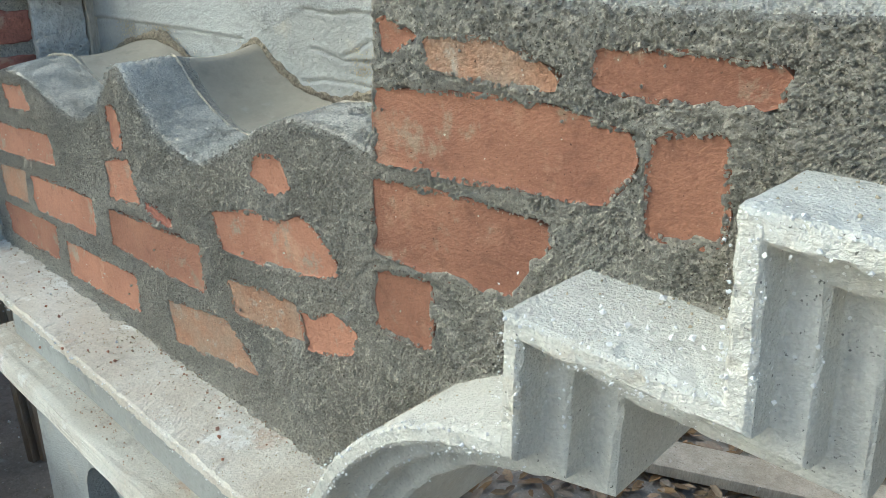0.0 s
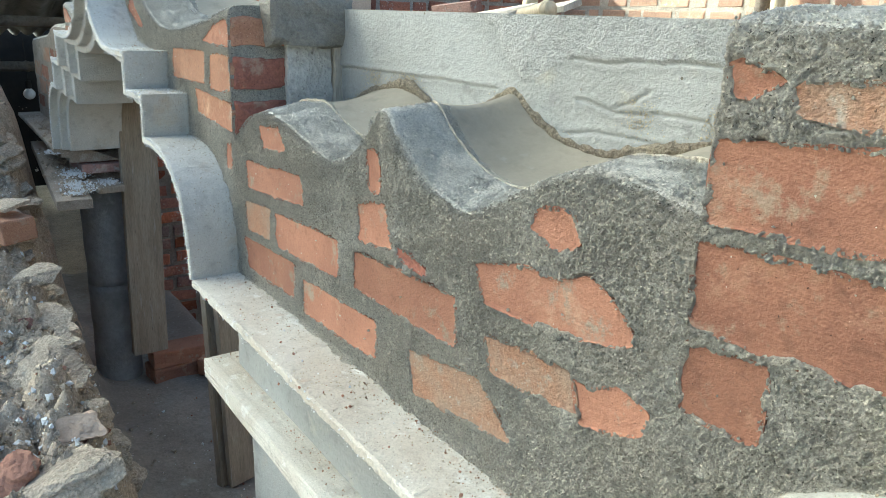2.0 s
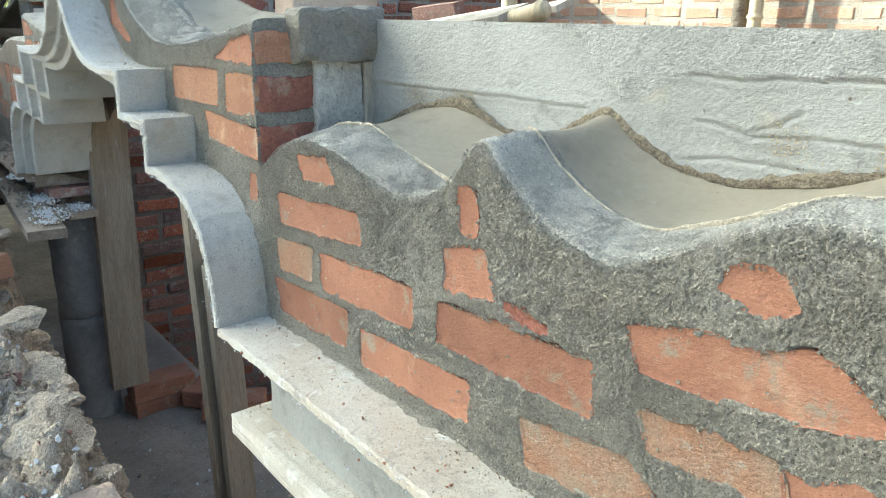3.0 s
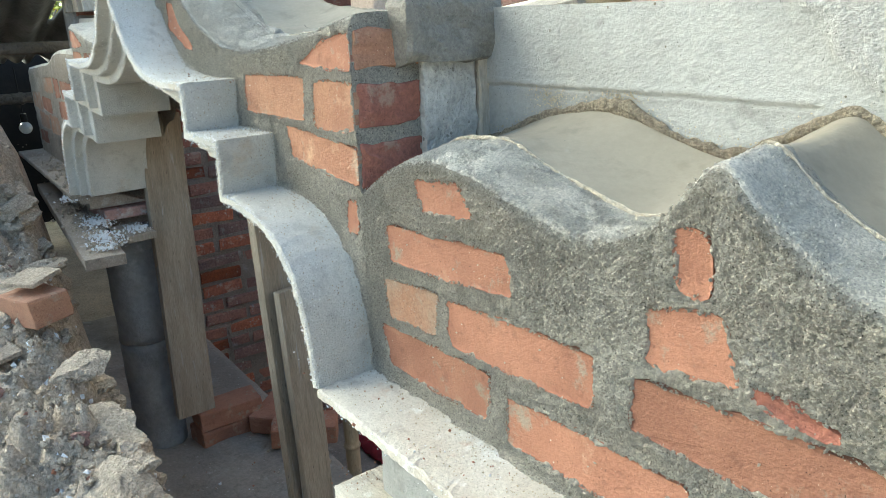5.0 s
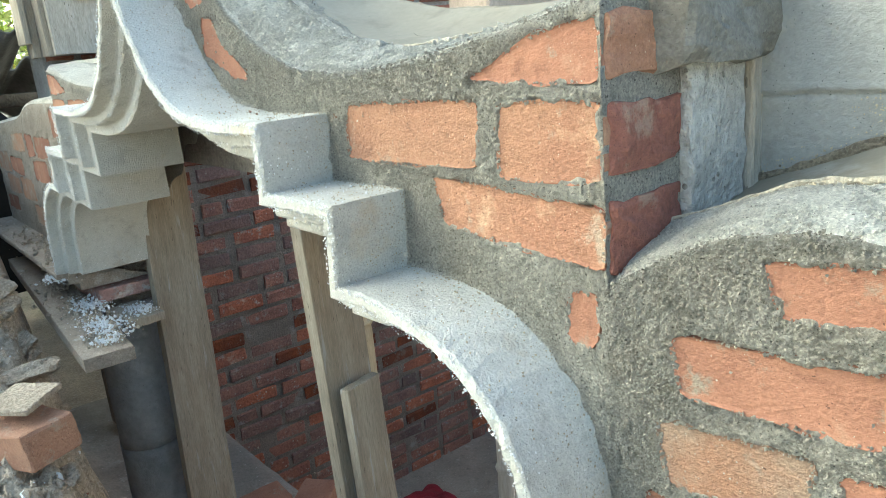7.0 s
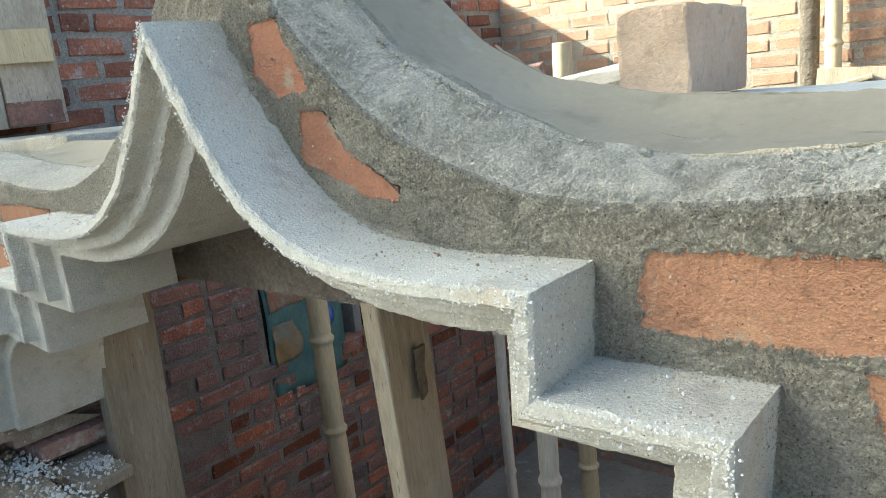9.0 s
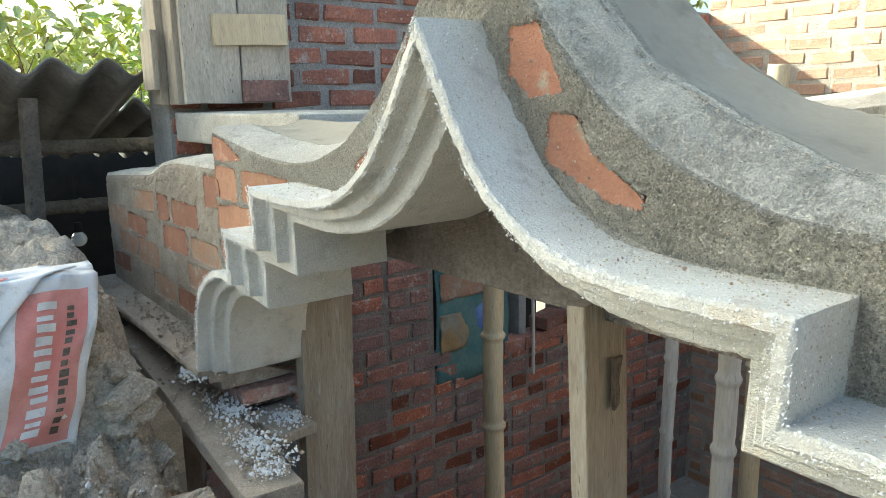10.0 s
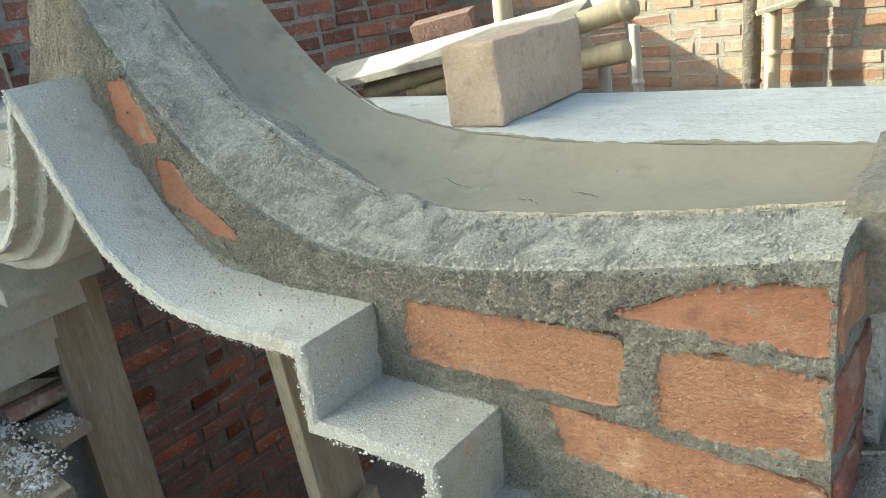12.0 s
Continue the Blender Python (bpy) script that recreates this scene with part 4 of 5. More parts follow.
plank("prop_plank", "brown shuttering plank standing on bricks under the arch", (-2.972, 0.596, 1.715), (0.036, 0.145, 1.16), (-1.4, 0, 3), WOOD, 51)
plank("prop_plank", "knotted wooden plank propping the arch from below", (-2.077, 0.632, 1.48), (0.030, 0.132, 1.76), (0, -2.5, 14), WOOD, 52)
plank("batten", "short wooden batten nailed to a prop plank", (-2.034, 0.640, 1.46), (0.024, 0.095, 0.90), (0, -2.5, 14), WOOD, 53, "batten")
kn = part("knot_hole", rough_box(0.006, 0.028, 0.085, cuts=3, bevel=0.003, amp=0.006, freq=25, seed=54), BARK)
kn.matrix_basis = pose(-2.088, 0.640, 2.225, 0, -2.5, 14)
tagged(kn, "dark knot hole in a prop plank", "knot")


def bamboo(label, a, b, r, mat, seed=0, nodes=0.28, category="bamboo pole"):
    a, b = Vector(a), Vector(b)
    d = b - a
    L = d.length
    n = max(6, int(L / 0.008))
    k = 14
    verts, faces = [], []
    rr = random.Random(seed)
    ph = rr.random() * nodes
    rot = d.to_track_quat("Z", "Y").to_matrix()
    for i in range(n + 1):
        t = L * i / n
        dn = abs(((t + ph) / nodes) % 1 - 0.5) * nodes
        s = r * (1 + 0.24 * math.exp(-(dn / 0.009) ** 2) - 0.04 * math.exp(-((dn - 0.02) / 0.01) ** 2)) * (1 + 0.02 * noise.noise(Vector((t * 6, seed, 0))))
        off = Vector((0.012 * noise.noise(Vector((t * 1.5, seed, 3))), 0.012 * noise.noise(Vector((t * 1.5, seed, 8))), 0))
        for j in range(k):
            w = 2 * math.pi * j / k
            verts.append(a + rot @ (Vector((s * math.cos(w), s * math.sin(w), t)) + off))
    for i in range(n):
        for j in range(k):
            p, q = i * k + j, i * k + (j + 1) % k
            faces.append((p, q, q + k, p + k))
    faces += [tuple(reversed(range(k))), tuple(range(n * k, n * k + k))]
    return tagged(mesh_object("bamboo_pole", verts, faces, mat, None, "", True), label, category)


bamboo("thick yellow bamboo prop under the arch", (-3.232, 1.38, 0.08), (-3.225, 1.38, 2.35), 0.036, BAMBOO, 1, 0.33)
bamboo("cut side shoot on a thick bamboo prop", (-3.255, 1.39, 2.050), (-3.165, 1.345, 2.085), 0.018, BARK, 5, 0.3, "bamboo shoot")
bamboo("grey bamboo prop with knots", (-2.25, 1.20, 0.08), (-2.235, 1.20, 2.38), 0.024, PALEBAMBOO, 2, 0.17)
bamboo("thin grey bamboo stick standing in the room", (-2.78, 1.75, 0.08), (-2.76, 1.75, 2.35), 0.012, PALEBAMBOO, 3, 0.2)
bamboo("thin iron-grey stick before the dark window", (-3.9, 2.22, 1.3), (-3.9, 2.20, 2.05), 0.008, PALEBAMBOO, 4, 0.4)

# round column under the far springing
def column():
    root = thing("round_column", "dark grey round cement column with an open joint", "column")
    root.location = (-3.10, 0.475, 0.99)
    for z0, z1, r0, dx, seed in ((0.0, 0.455, 0.095, 0.0, 1), (0.459, 0.905, 0.0925, 0.002, 2)):
        bm = bmesh.new()
        bmesh.ops.create_cone(bm, cap_ends=True, segments=40, radius1=r0, radius2=r0 - 0.001, depth=z1 - z0)
        bmesh.ops.subdivide_edges(bm, edges=[e for e in bm.edges if e.calc_length() > 0.3], cuts=14)
        for v in bm.verts:
            v.co += noise.noise_vector(v.co * 9 + Vector((seed, 0, 0))) * 0.004 + noise.noise_vector(v.co * 30) * 0.0012
        part("drum", bm, PIPE, root, "", True).location = (dx, 0, (z0 + z1) / 2)
    return root


column()
plank("board", "earthy board littered with white lime", (-3.22, 0.330, 1.928), (1.22, 0.115, 0.035), (0, 1, -3), DUSTLEDGE, 61, "board")
plank("small_board", "short whitewashed board end beside the column", (-2.94, 0.46, 1.905), (0.16, 0.10, 0.025), (0, 3, 8), GREYWOOD, 62, "board")
plank("bedding_brick", "red brick lying under the springing", (-3.10, 0.48, 1.965), (0.22, 0.19, 0.036), (0, 0, 3), OLDBRICK, 63, "brick")
crumbs("lime_crumbs", "heap of white lime crumbs on the board", [(-2.78, 0.34, 1.948, 0.05, 0.028, 700), (-2.98, 0.36, 1.955, 0.05, 0.025, 500), (-2.93, 0.47, 1.92, 0.035, 0.02, 300), (-2.67, 0.32, 1.945, 0.02, 0.02, 260),
       (-3.06, 0.31, 2.03, 0.03, 0.02, 300)], LIME, 0.001, 0.007, 24)

crumbs("earth_crumbs", "earth lumps and grit on the board", [(-3.1, 0.33, 1.950, 0.22, 0.028, 420), (-2.72, 0.33, 1.943, 0.04, 0.03, 160), (-3.45, 0.36, 2.055, 0.25, 0.03, 420)], STONE, 0.001, 0.010, 28)
floor_brick = part("floor_brick", rough_box(0.13, 0.255, 0.075, cuts=4, jit=0.001, bevel=0.008, seed=71, amp=0.004, freq=16), BRICK)
floor_brick.matrix_basis = pose(-2.985, 0.70, 1.02, 0, 0, 4)
tagged(floor_brick, "orange brick under a prop plank on the ground", "brick", "bricks on the trench floor")
copy_thing(floor_brick, pose(-2.990, 0.712, 1.096, 0, 0, -2))
for i, (x, y, a, z) in enumerate([(-3.02, 0.66, 12, 1.115), (-2.93, 0.90, 40, 1.04), (-2.72, 0.92, -30, 1.04), (-2.55, 1.5, 70, 1.04), (-2.2, 1.6, 10, 1.04)]):
    if i:
        copy_thing(floor_brick, pose(x, y, ground_z(x, y) + 0.04, 0, 0, a))

# plastic sheet, and near-black panel painted as shade behind the side wall's window
BLUE = material("blue_plastic", (0.05, 0.13, 0.45), (0.10, 0.20, 0.42), 0.4, 40, 0.1, 8, 0.3, 0.004)
TEAL = material("teal_plastic", (0.055, 0.155, 0.165), (0.11, 0.20, 0.19), 0.4, 40, 0.1, 8, 0.3, 0.004)
OCHRE = material("ochre_print", (0.30, 0.19, 0.075), (0.20, 0.19, 0.15), 0.5, 40, 0.1, 8, 0.3, 0.004)
# near-black: painted shade in shed and window opening; also bulb cap and wire
BLACK = material("near_black", (0.012, 0.012, 0.012), (0.02, 0.018, 0.016), 0.95, 40, 0.1, 8, 0.2, 0.004)
REDCLOTH = material("red_cloth", (0.28, 0.02, 0.035), (0.20, 0.012, 0.02), 0.9, 120, 0.15, 12, 0.4, 0.004)
BAGWHITE = material("white_woven_plastic", (0.74, 0.73, 0.71), (0.62, 0.60, 0.57), 0.6, 500, 0.1, 9, 0.4, 0.002)
BAGRED = material("red_print", (0.60, 0.20, 0.17), (0.64, 0.30, 0.25), 0.6, 500, 0.12, 9, 0.4, 0.002)
BULBGLASS = material("white_glass", (0.8, 0.82, 0.84), (0.74, 0.76, 0.8), 0.25, 40, 0.03, 8, 0.05, 0.002)
DEADLEAF = material("dry_leaf", (0.20, 0.13, 0.075), (0.34, 0.24, 0.14), 0.8, 60, 0.2, 6, 0.3, 0.002, rand=0.4)
YELLOWLEAF = material("yellow_leaf", (0.50, 0.40, 0.06), (0.32, 0.32, 0.05), 0.6, 30, 0.2, 2, 0.1, 0.002, rand=0.3)

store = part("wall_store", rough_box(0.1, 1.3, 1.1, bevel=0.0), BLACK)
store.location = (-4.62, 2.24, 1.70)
tagged(store, "near-black panel painted as the shade behind the window", "wall", kind="structure")


def sheet(name, fn3, nu, nv, mat, parent=None, label="", smooth=True, thick=0.0):
    """A bent sheet from fn3(u, v) with u, v in 0..1."""
    verts = [fn3(i / nu, j / nv) for i in range(nu + 1) for j in range(nv + 1)]
    m = nv + 1
    faces = [(i * m + j, (i + 1) * m + j, (i + 1) * m + j + 1, i * m + j + 1) for i in range(nu) for j in range(nv)]
    ob = mesh_object(name, verts, faces, mat, parent, label, smooth)
    if thick:
        md = ob.modifiers.new("thickness", "SOLIDIFY")
        md.thickness = thick
    return ob


def window_sheet():
    root = thing("plastic_sheet", "printed plastic sheet hung over a window opening", "plastic sheet")
    def at(y0, y1, z0, z1, d):
        return lambda u, v: (SIDE_X + 0.012 + d + 0.02 * noise.noise(Vector((u * 3 + y0, v * 3, z0))), y0 + (y1 - y0) * u, z0 + (z1 - z0) * v + 0.03 * u * (1 - v))
    for nm, mt, y0, y1, z0, z1, d in (("sheet_body", TEAL, 1.77, 2.22, 1.27, 2.02, 0.0), ("blue_panel", BLUE, 1.78, 2.16, 1.86, 1.99, 0.012), ("ochre_panel", OCHRE, 1.79, 1.95, 1.44, 1.64, 0.012),
                                      ("blue_patch", BLUE, 1.97, 2.16, 1.52, 1.69, 0.012), ("grey_panel", STAINED, 1.79, 2.15, 1.70, 1.84, 0.012)):
        sheet(nm, at(y0, y1, z0, z1, d), 12, 12, mt, root, thick=0.003)
    for i in range(3):
        ob = part("mark", rough_box(0.004, 0.035, 0.022, bevel=0.002), BAGWHITE, root)
        ob.location = (SIDE_X + 0.040, 1.90 + 0.06 * i, 1.905 + 0.008 * i)


window_sheet()
plank("window_frame_post", "dark grey post in the window opening", (SIDE_X - 0.08, 2.36, 1.71), (0.10, 0.05, 0.72), (0, 0, 0), PIPE, 81, "post")
for i, (y, z, a) in enumerate([(2.42, 1.39, 8), (2.62, 1.40, -6), (2.55, 1.47, 15), (2.30, 1.39, -3)]):
    ob = part("sill_brick", rough_box(0.115, 0.21, 0.065, cuts=2, bevel=0.005, seed=82 + i, amp=0.003), OLDBRICK)
    ob.matrix_basis = pose(SIDE_X - 0.03, y, z, 0, 0, a)
    tagged(ob, "loose red brick on the window sill", "brick", "bricks on the window sill")

# red cloth
tagged(sheet("red_cloth", lambda u, v: (-3.88 + 0.46 * u, 1.70 + 0.42 * v, 0.10 + 0.07 * (1 - (2 * u - 1) ** 2) * (1 - (2 * v - 1) ** 2) + 0.035 * noise.noise(Vector((u * 6, v * 6, 5))) + 0.02), 26, 22, REDCLOTH, thick=0.004),
       "crumpled dark red cloth on the room floor", "cloth")

# ---- room behind the beam ----
bamboo("grey bamboo post cut off ragged at the top", (-2.995, 2.68, 0.08), (-2.99, 2.68, 2.76), 0.042, BAMBOO, 11, 0.35)
bamboo("short bamboo stub against the end wall", (-2.67, 3.30, 0.08), (-2.68, 3.30, 2.46), 0.026, PALEBAMBOO, 12, 0.35)
bamboo("dark brown scaffold pole against the end wall", (-2.30, 3.70, 0.08), (-2.27, 3.72, 3.7), 0.042, BARK, 13, 0.9)
bamboo("yellow bamboo scaffold pole beside a dark pole", (-2.19, 3.66, 0.08), (-2.16, 3.68, 3.7), 0.036, BAMBOO, 14, 0.4)
bamboo("pale bamboo pole lying across the scaffold", (-3.15, 1.95, 2.43), (-2.08, 2.0, 2.640), 0.034, BAMBOO, 15, 0.42)
bamboo("pale bamboo pole lying low across the scaffold", (-2.98, 2.0, 2.42), (-2.12, 2.02, 2.51), 0.034, BAMBOO, 16, 0.42)
bamboo("bamboo scaffold upright under the poles", (-2.30, 2.20, 0.08), (-2.29, 2.20, 2.52), 0.022, PALEBAMBOO, 17, 0.3)
bamboo("bamboo scaffold upright under the planks", (-3.00, 2.06, 0.08), (-3.0, 2.06, 2.50), 0.022, PALEBAMBOO, 18, 0.3)
plank("scaffold_board", "weathered grey plank lying on the bamboo", (-2.80, 1.95, 2.560), (1.10, 0.20, 0.030), (16, -7.5, 6), GREYWOOD, 91, "plank")
plank("scaffold_board", "narrow grey plank under another on the bamboo", (-2.72, 2.08, 2.575), (1.15, 0.14, 0.028), (14, -9, 12), GREYWOOD, 92, "plank")
plank("brick_piece", "red brick piece lying on the planks", (-2.86, 2.10, 2.635), (0.23, 0.10, 0.065), (8, -7, 20), OLDBRICK, 93, "brick")
plank("bamboo_chip", "short split bamboo piece tied to the pole", (-2.10, 3.55, 2.46), (0.22, 0.05, 0.02), (0, -12, 20), BAMBOO, 94, "stick")
plank("cross_board", "short board across the scaffold poles", (-2.05, 3.62, 2.48), (0.34, 0.03, 0.09), (0, 3, 4), WOOD, 95, "plank")

# ---- shuttered column on the far pad ----
def shuttering():
    root = thing("column_shuttering", "wooden shuttering planks boxed round a column on a cement pad", "shuttering")
    def p(nm, c, size, rot=(0, 0, 0), mat=GREYWOOD, seed=0, label=""):
        ob = part(nm, rough_box(*size, cuts=3, jit=0.001, bevel=0.003, seed=seed, amp=0.004, freq=5), mat, root, label)
        ob.matrix_basis = pose(*c, *rot)
    p("side_plank", (-3.96, 0.735, 3.15), (0.028, 0.20, 1.00), (0, 0, 0), GREYWOOD, 101)
    p("side_plank", (-3.965, 0.935, 3.15), (0.026, 0.185, 1.00), (0, 0, 0), GREYWOOD, 102)
    p("edge_plank", (-4.02, 0.63, 3.15), (0.10, 0.028, 1.0), (0, 0, 0), WOOD, 103)
    p("edge_plank", (-4.10, 0.605, 3.15), (0.05, 0.03, 1.0), (0, 0, 0), WOOD, 104)
    p("edge_plank", (-4.18, 0.62, 3.15), (0.09, 0.028, 1.0), (0, 0, 0), WOOD, 105)
    p("cleat", (-3.936, 0.875, 2.90), (0.022, 0.27, 0.105), (1.5, 0, 0), BAMBOO, 106, "pale new wood cleat")
    p("cleat", (-3.936, 0.92, 2.69), (0.03, 0.17, 0.075), (0, 0, 0), OLDBRICK, 107, "brick-coloured packing piece")
    p("torn_board", (-3.938, 0.78, 3.22), (0.012, 0.22, 0.26), (8, 0, 0), GREYWOOD, 108, "torn grey board")
    p("edge_cleat", (-4.11, 0.575, 2.80), (0.12, 0.022, 0.20), (0, 0, 0), WOOD, 109)
    p("core", (-4.10, 0.84, 3.12), (0.22, 0.38, 0.94), (0, 0, 0), JOINT, 110, "grey concrete core")


shuttering()
tin = part("blue_tin", rough_box(0.075, 0.075, 0.05, cuts=2, bevel=0.012, seed=111), BLUE)
tin.location = (SIDE_X - 0.1, 1.22, 3.145)
tagged(tin, "small blue plastic tub on the brick wall top", "tub")

# ---- shed with corrugated roof ----
def corrugated(name, label, x0, x1, y0, y1, z_near, z_far, pitch, amp, drop):
    def f(u, v):
        y = y0 + (y1 - y0) * v
        return (x0 + (x1 - x0) * u + 0.02 * noise.noise(Vector((v * 5, u, 1))), y, z_near + (z_far - z_near) * u - drop * v + amp * math.cos(2 * math.pi * (y - y0) / pitch) + 0.008 * noise.noise(Vector((u * 3, v * 4, 7))))
    ob = sheet(name, f, 10, 130, ROOFING, thick=0.007)
    return tagged(ob, label, "roof sheet")


corrugated("corrugated_sheet", "dark old corrugated fibre-cement roof sheet", -4.20, -5.6, -0.92, 0.64, 2.785, 2.42, 0.172, 0.028, 0.01)
corrugated("corrugated_sheet", "lower corrugated fibre-cement roof sheet", -5.0, -6.2, 0.30, 1.10, 2.675, 2.40, 0.150, 0.030, 0.05)
plank("shed_post", "rough wooden post under the shed roof", (-4.30, 0.19, 2.28), (0.05, 0.05, 0.80), (-3, 0, 10), BARK, 121, "post")
bamboo("dark purlin pole under the shed roof", (-4.60, -0.8, 2.52), (-4.60, 1.0, 2.48), 0.03, BARK, 122, 0.5)
bamboo("dark lower pole under the shed roof", (-4.75, -0.8, 2.24), (-4.75, 1.0, 2.24), 0.028, BARK, 123, 0.5)
# near-black walls put the shed's inner shade into the colour
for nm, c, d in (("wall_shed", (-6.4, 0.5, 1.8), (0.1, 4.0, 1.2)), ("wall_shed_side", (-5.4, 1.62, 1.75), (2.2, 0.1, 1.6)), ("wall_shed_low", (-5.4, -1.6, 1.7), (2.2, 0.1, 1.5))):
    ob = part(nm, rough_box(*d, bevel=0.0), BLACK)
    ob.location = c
    tagged(ob, "near-black wall painted as the unlit inside of the shed", "wall", kind="structure")


def bulb():
    root = thing("light_bulb", "unlit white bulb hanging on a wire in the dark shed", "bulb")
    bm = bmesh.new()
    bmesh.ops.create_uvsphere(bm, u_segments=20, v_segments=14, radius=0.034)
    for v in bm.verts:
        if v.co.z > 0.01:
            k = 1 - 0.35 * min(1, (v.co.z - 0.01) / 0.024)
            v.co.x *= k
            v.co.y *= k
            v.co.z *= 1.15
    part("glass", bm, BULBGLASS, root, "", True).location = (-5.0, 0.445, 2.06)
    bm = bmesh.new()
    bmesh.ops.create_cone(bm, cap_ends=True, segments=16, radius1=0.018, radius2=0.016, depth=0.045)
    part("cap", bm, BLACK, root).location = (-5.0, 0.445, 2.115)
    bm = bmesh.new()
    bmesh.ops.create_cone(bm, cap_ends=True, segments=8, radius1=0.003, radius2=0.003, depth=0.26)
    part("wire", bm, BLACK, root).location = (-5.0, 0.445, 2.26)


bulb()

# ---- bank: clods, bricks, bag ----
def clod(label, x, y, s, mat, seed, flat=0.6, sink=0.35, category="stone", name="clod", group="clods on the bank"):
    bm = bmesh.new()
    bmesh.ops.create_icosphere(bm, subdivisions=4, radius=1.0)
    r = random.Random(seed)
    o = Vector((r.random() * 40, r.random() * 40, r.random() * 40))
    ax = [Vector((r.uniform(-1, 1), r.uniform(-1, 1), r.uniform(-1, 1))).normalized() for _ in range(9)]
    cut = [r.uniform(0.42, 0.8) for _ in ax]
    for v in bm.verts:
        d = v.co.copy()
        for a, c in zip(ax, cut):
            k = v.co.dot(a)
            if k > c:
                v.co -= a * (k - c) * 0.97
        v.co *= 1 + 0.24 * noise.noise(d * 1.8 + o) + 0.12 * (0.4 - abs(noise.noise(d * 4.5 + o))) + 0.05 * noise.noise(d * 11 + o) + 0.035 * noise.noise(d * 24 + o)
        v.co = Vector((v.co.x * s, v.co.y * s * 0.85, v.co.z * s * flat))
    ob = part(name, bm, mat)
    ob.matrix_basis = pose(x, y, ground_z(x, y) + s * flat * (1 - sink) * 0.6, r.uniform(-12, 12), r.uniform(-12, 12), r.uniform(0, 360))
    return tagged(ob, label, category, group)


rs = random.Random(5)
for i, (x, y, sz) in enumerate([(-1.10, 0.02, 0.10), (-1.52, 0.06, 0.12), (-1.75, 0.07, 0.11), (-1.30, -0.14, 0.09), (-1.95, 0.10, 0.07), (-1.42, 0.15, 0.06), (-2.45, 0.02, 0.10), (-2.70, 0.12, 0.09)]):
    clod("flat broken clay clod on the bank", x, y, sz, STONE, 300 + i, 0.34, 0.9, "clod")
clod("broken orange brick lump on the bank", -1.25, 0.075, 0.058, PALEBRICK, 330, 0.55, -0.9, "brick piece", "brick_piece", "brick pieces on the bank")
clod("broken orange brick lump on the bank", -1.16, -0.05, 0.05, BRICK, 331, 0.6, -1.2, "brick piece", "brick_piece", "brick pieces on the bank")
for i in range(70):
    x, y = rs.uniform(-3.0, -0.95), rs.uniform(-0.28, 0.14)
    clod("small clay lump on the bank", x, y, 0.008 + 0.03 * rs.random() ** 2, rs.choice([STONE, STONE, STONE, EARTH, OLDBRICK]), 340 + i, 0.7, 0.1, "clod")
for i in range(80):
    x, y = rs.uniform(-2.95, -1.0), rs.uniform(0.10, 0.27)
    clod("rough earth lump on the bank's broken edge", x, y, 0.012 + 0.045 * rs.random() ** 2, rs.choice([STONE, EARTH, EARTH]), 500 + i, 0.75, 0.6, "clod")
for i in range(60):
    x, y = rs.uniform(-3.10, -2.90), rs.uniform(-0.30, 0.24)
    clod("rough earth lump on the clay mound", x - (0.10 if y < 0.12 else 0.0), y, 0.018 + 0.05 * rs.random() ** 2, rs.choice([STONE, EARTH]), 600 + i, 0.75, 0.9, "clod")
bb = part("bank_brick", rough_box(0.16, 0.10, 0.07, cuts=3, bevel=0.006, seed=131, amp=0.004, freq=14, jit=0.001), PIERBRICK)
bb.matrix_basis = pose(-2.26, 0.06, ground_z(-2.26, 0.06) + 0.045, 3, -4, 20)
tagged(bb, "broken red brick half sunk in the bank", "brick")
for i, (x, y, a, dz) in enumerate([(-2.28, 0.065, 30, 0.088), (-2.38, 0.01, 70, 0.05), (-2.2, -0.05, 10, 0.04)]):
    t = part("tile_shard", rough_box(0.12, 0.09, 0.012, cuts=2, bevel=0.003, seed=140 + i, amp=0.006, freq=12), STONE)
    t.matrix_basis = pose(x, y, ground_z(x, y) + dz, 8, -6 + 5 * i, a)
    tagged(t, "broken grey tile shard on the bank", "tile", "tile shards on the bank")
gz = lambda x, y: ground_z(x, y)
crumbs("lime_crumbs", "white lime crumbs scattered over the earth bank", [(-1.45, 0.08, gz, 0.25, 0.07, 220), (-1.3, 0.0, gz, 0.05, 0.05, 90), (-1.22, 0.08, gz, 0.03, 0.04, 90), (-2.2, 0.03, gz, 0.25, 0.09, 120), (-2.1, -0.02, gz, 0.04, 0.04, 40), (-2.3, 0.55, 1.0, 0.5, 0.15, 80), (-2.75, 0.15, gz, 0.1, 0.08, 60)], LIME, 0.002, 0.012, 25)
crumbs("earth_crumbs", "loose earth crumbs over the bank and trench", [(-1.5, 0.04, gz, 0.4, 0.12, 3200), (-2.5, 0.04, gz, 0.4, 0.12, 2200), (-2.2, 0.55, 1.0, 0.5, 0.2, 250)], STONE, 0.002, 0.014, 26)
crumbs("brick_crumbs", "orange brick crumbs over the bank", [(-1.6, 0.05, gz, 0.4, 0.09, 90), (-2.3, 0.6, 1.0, 0.4, 0.2, 40)], BRICK, 0.003, 0.014, 27)


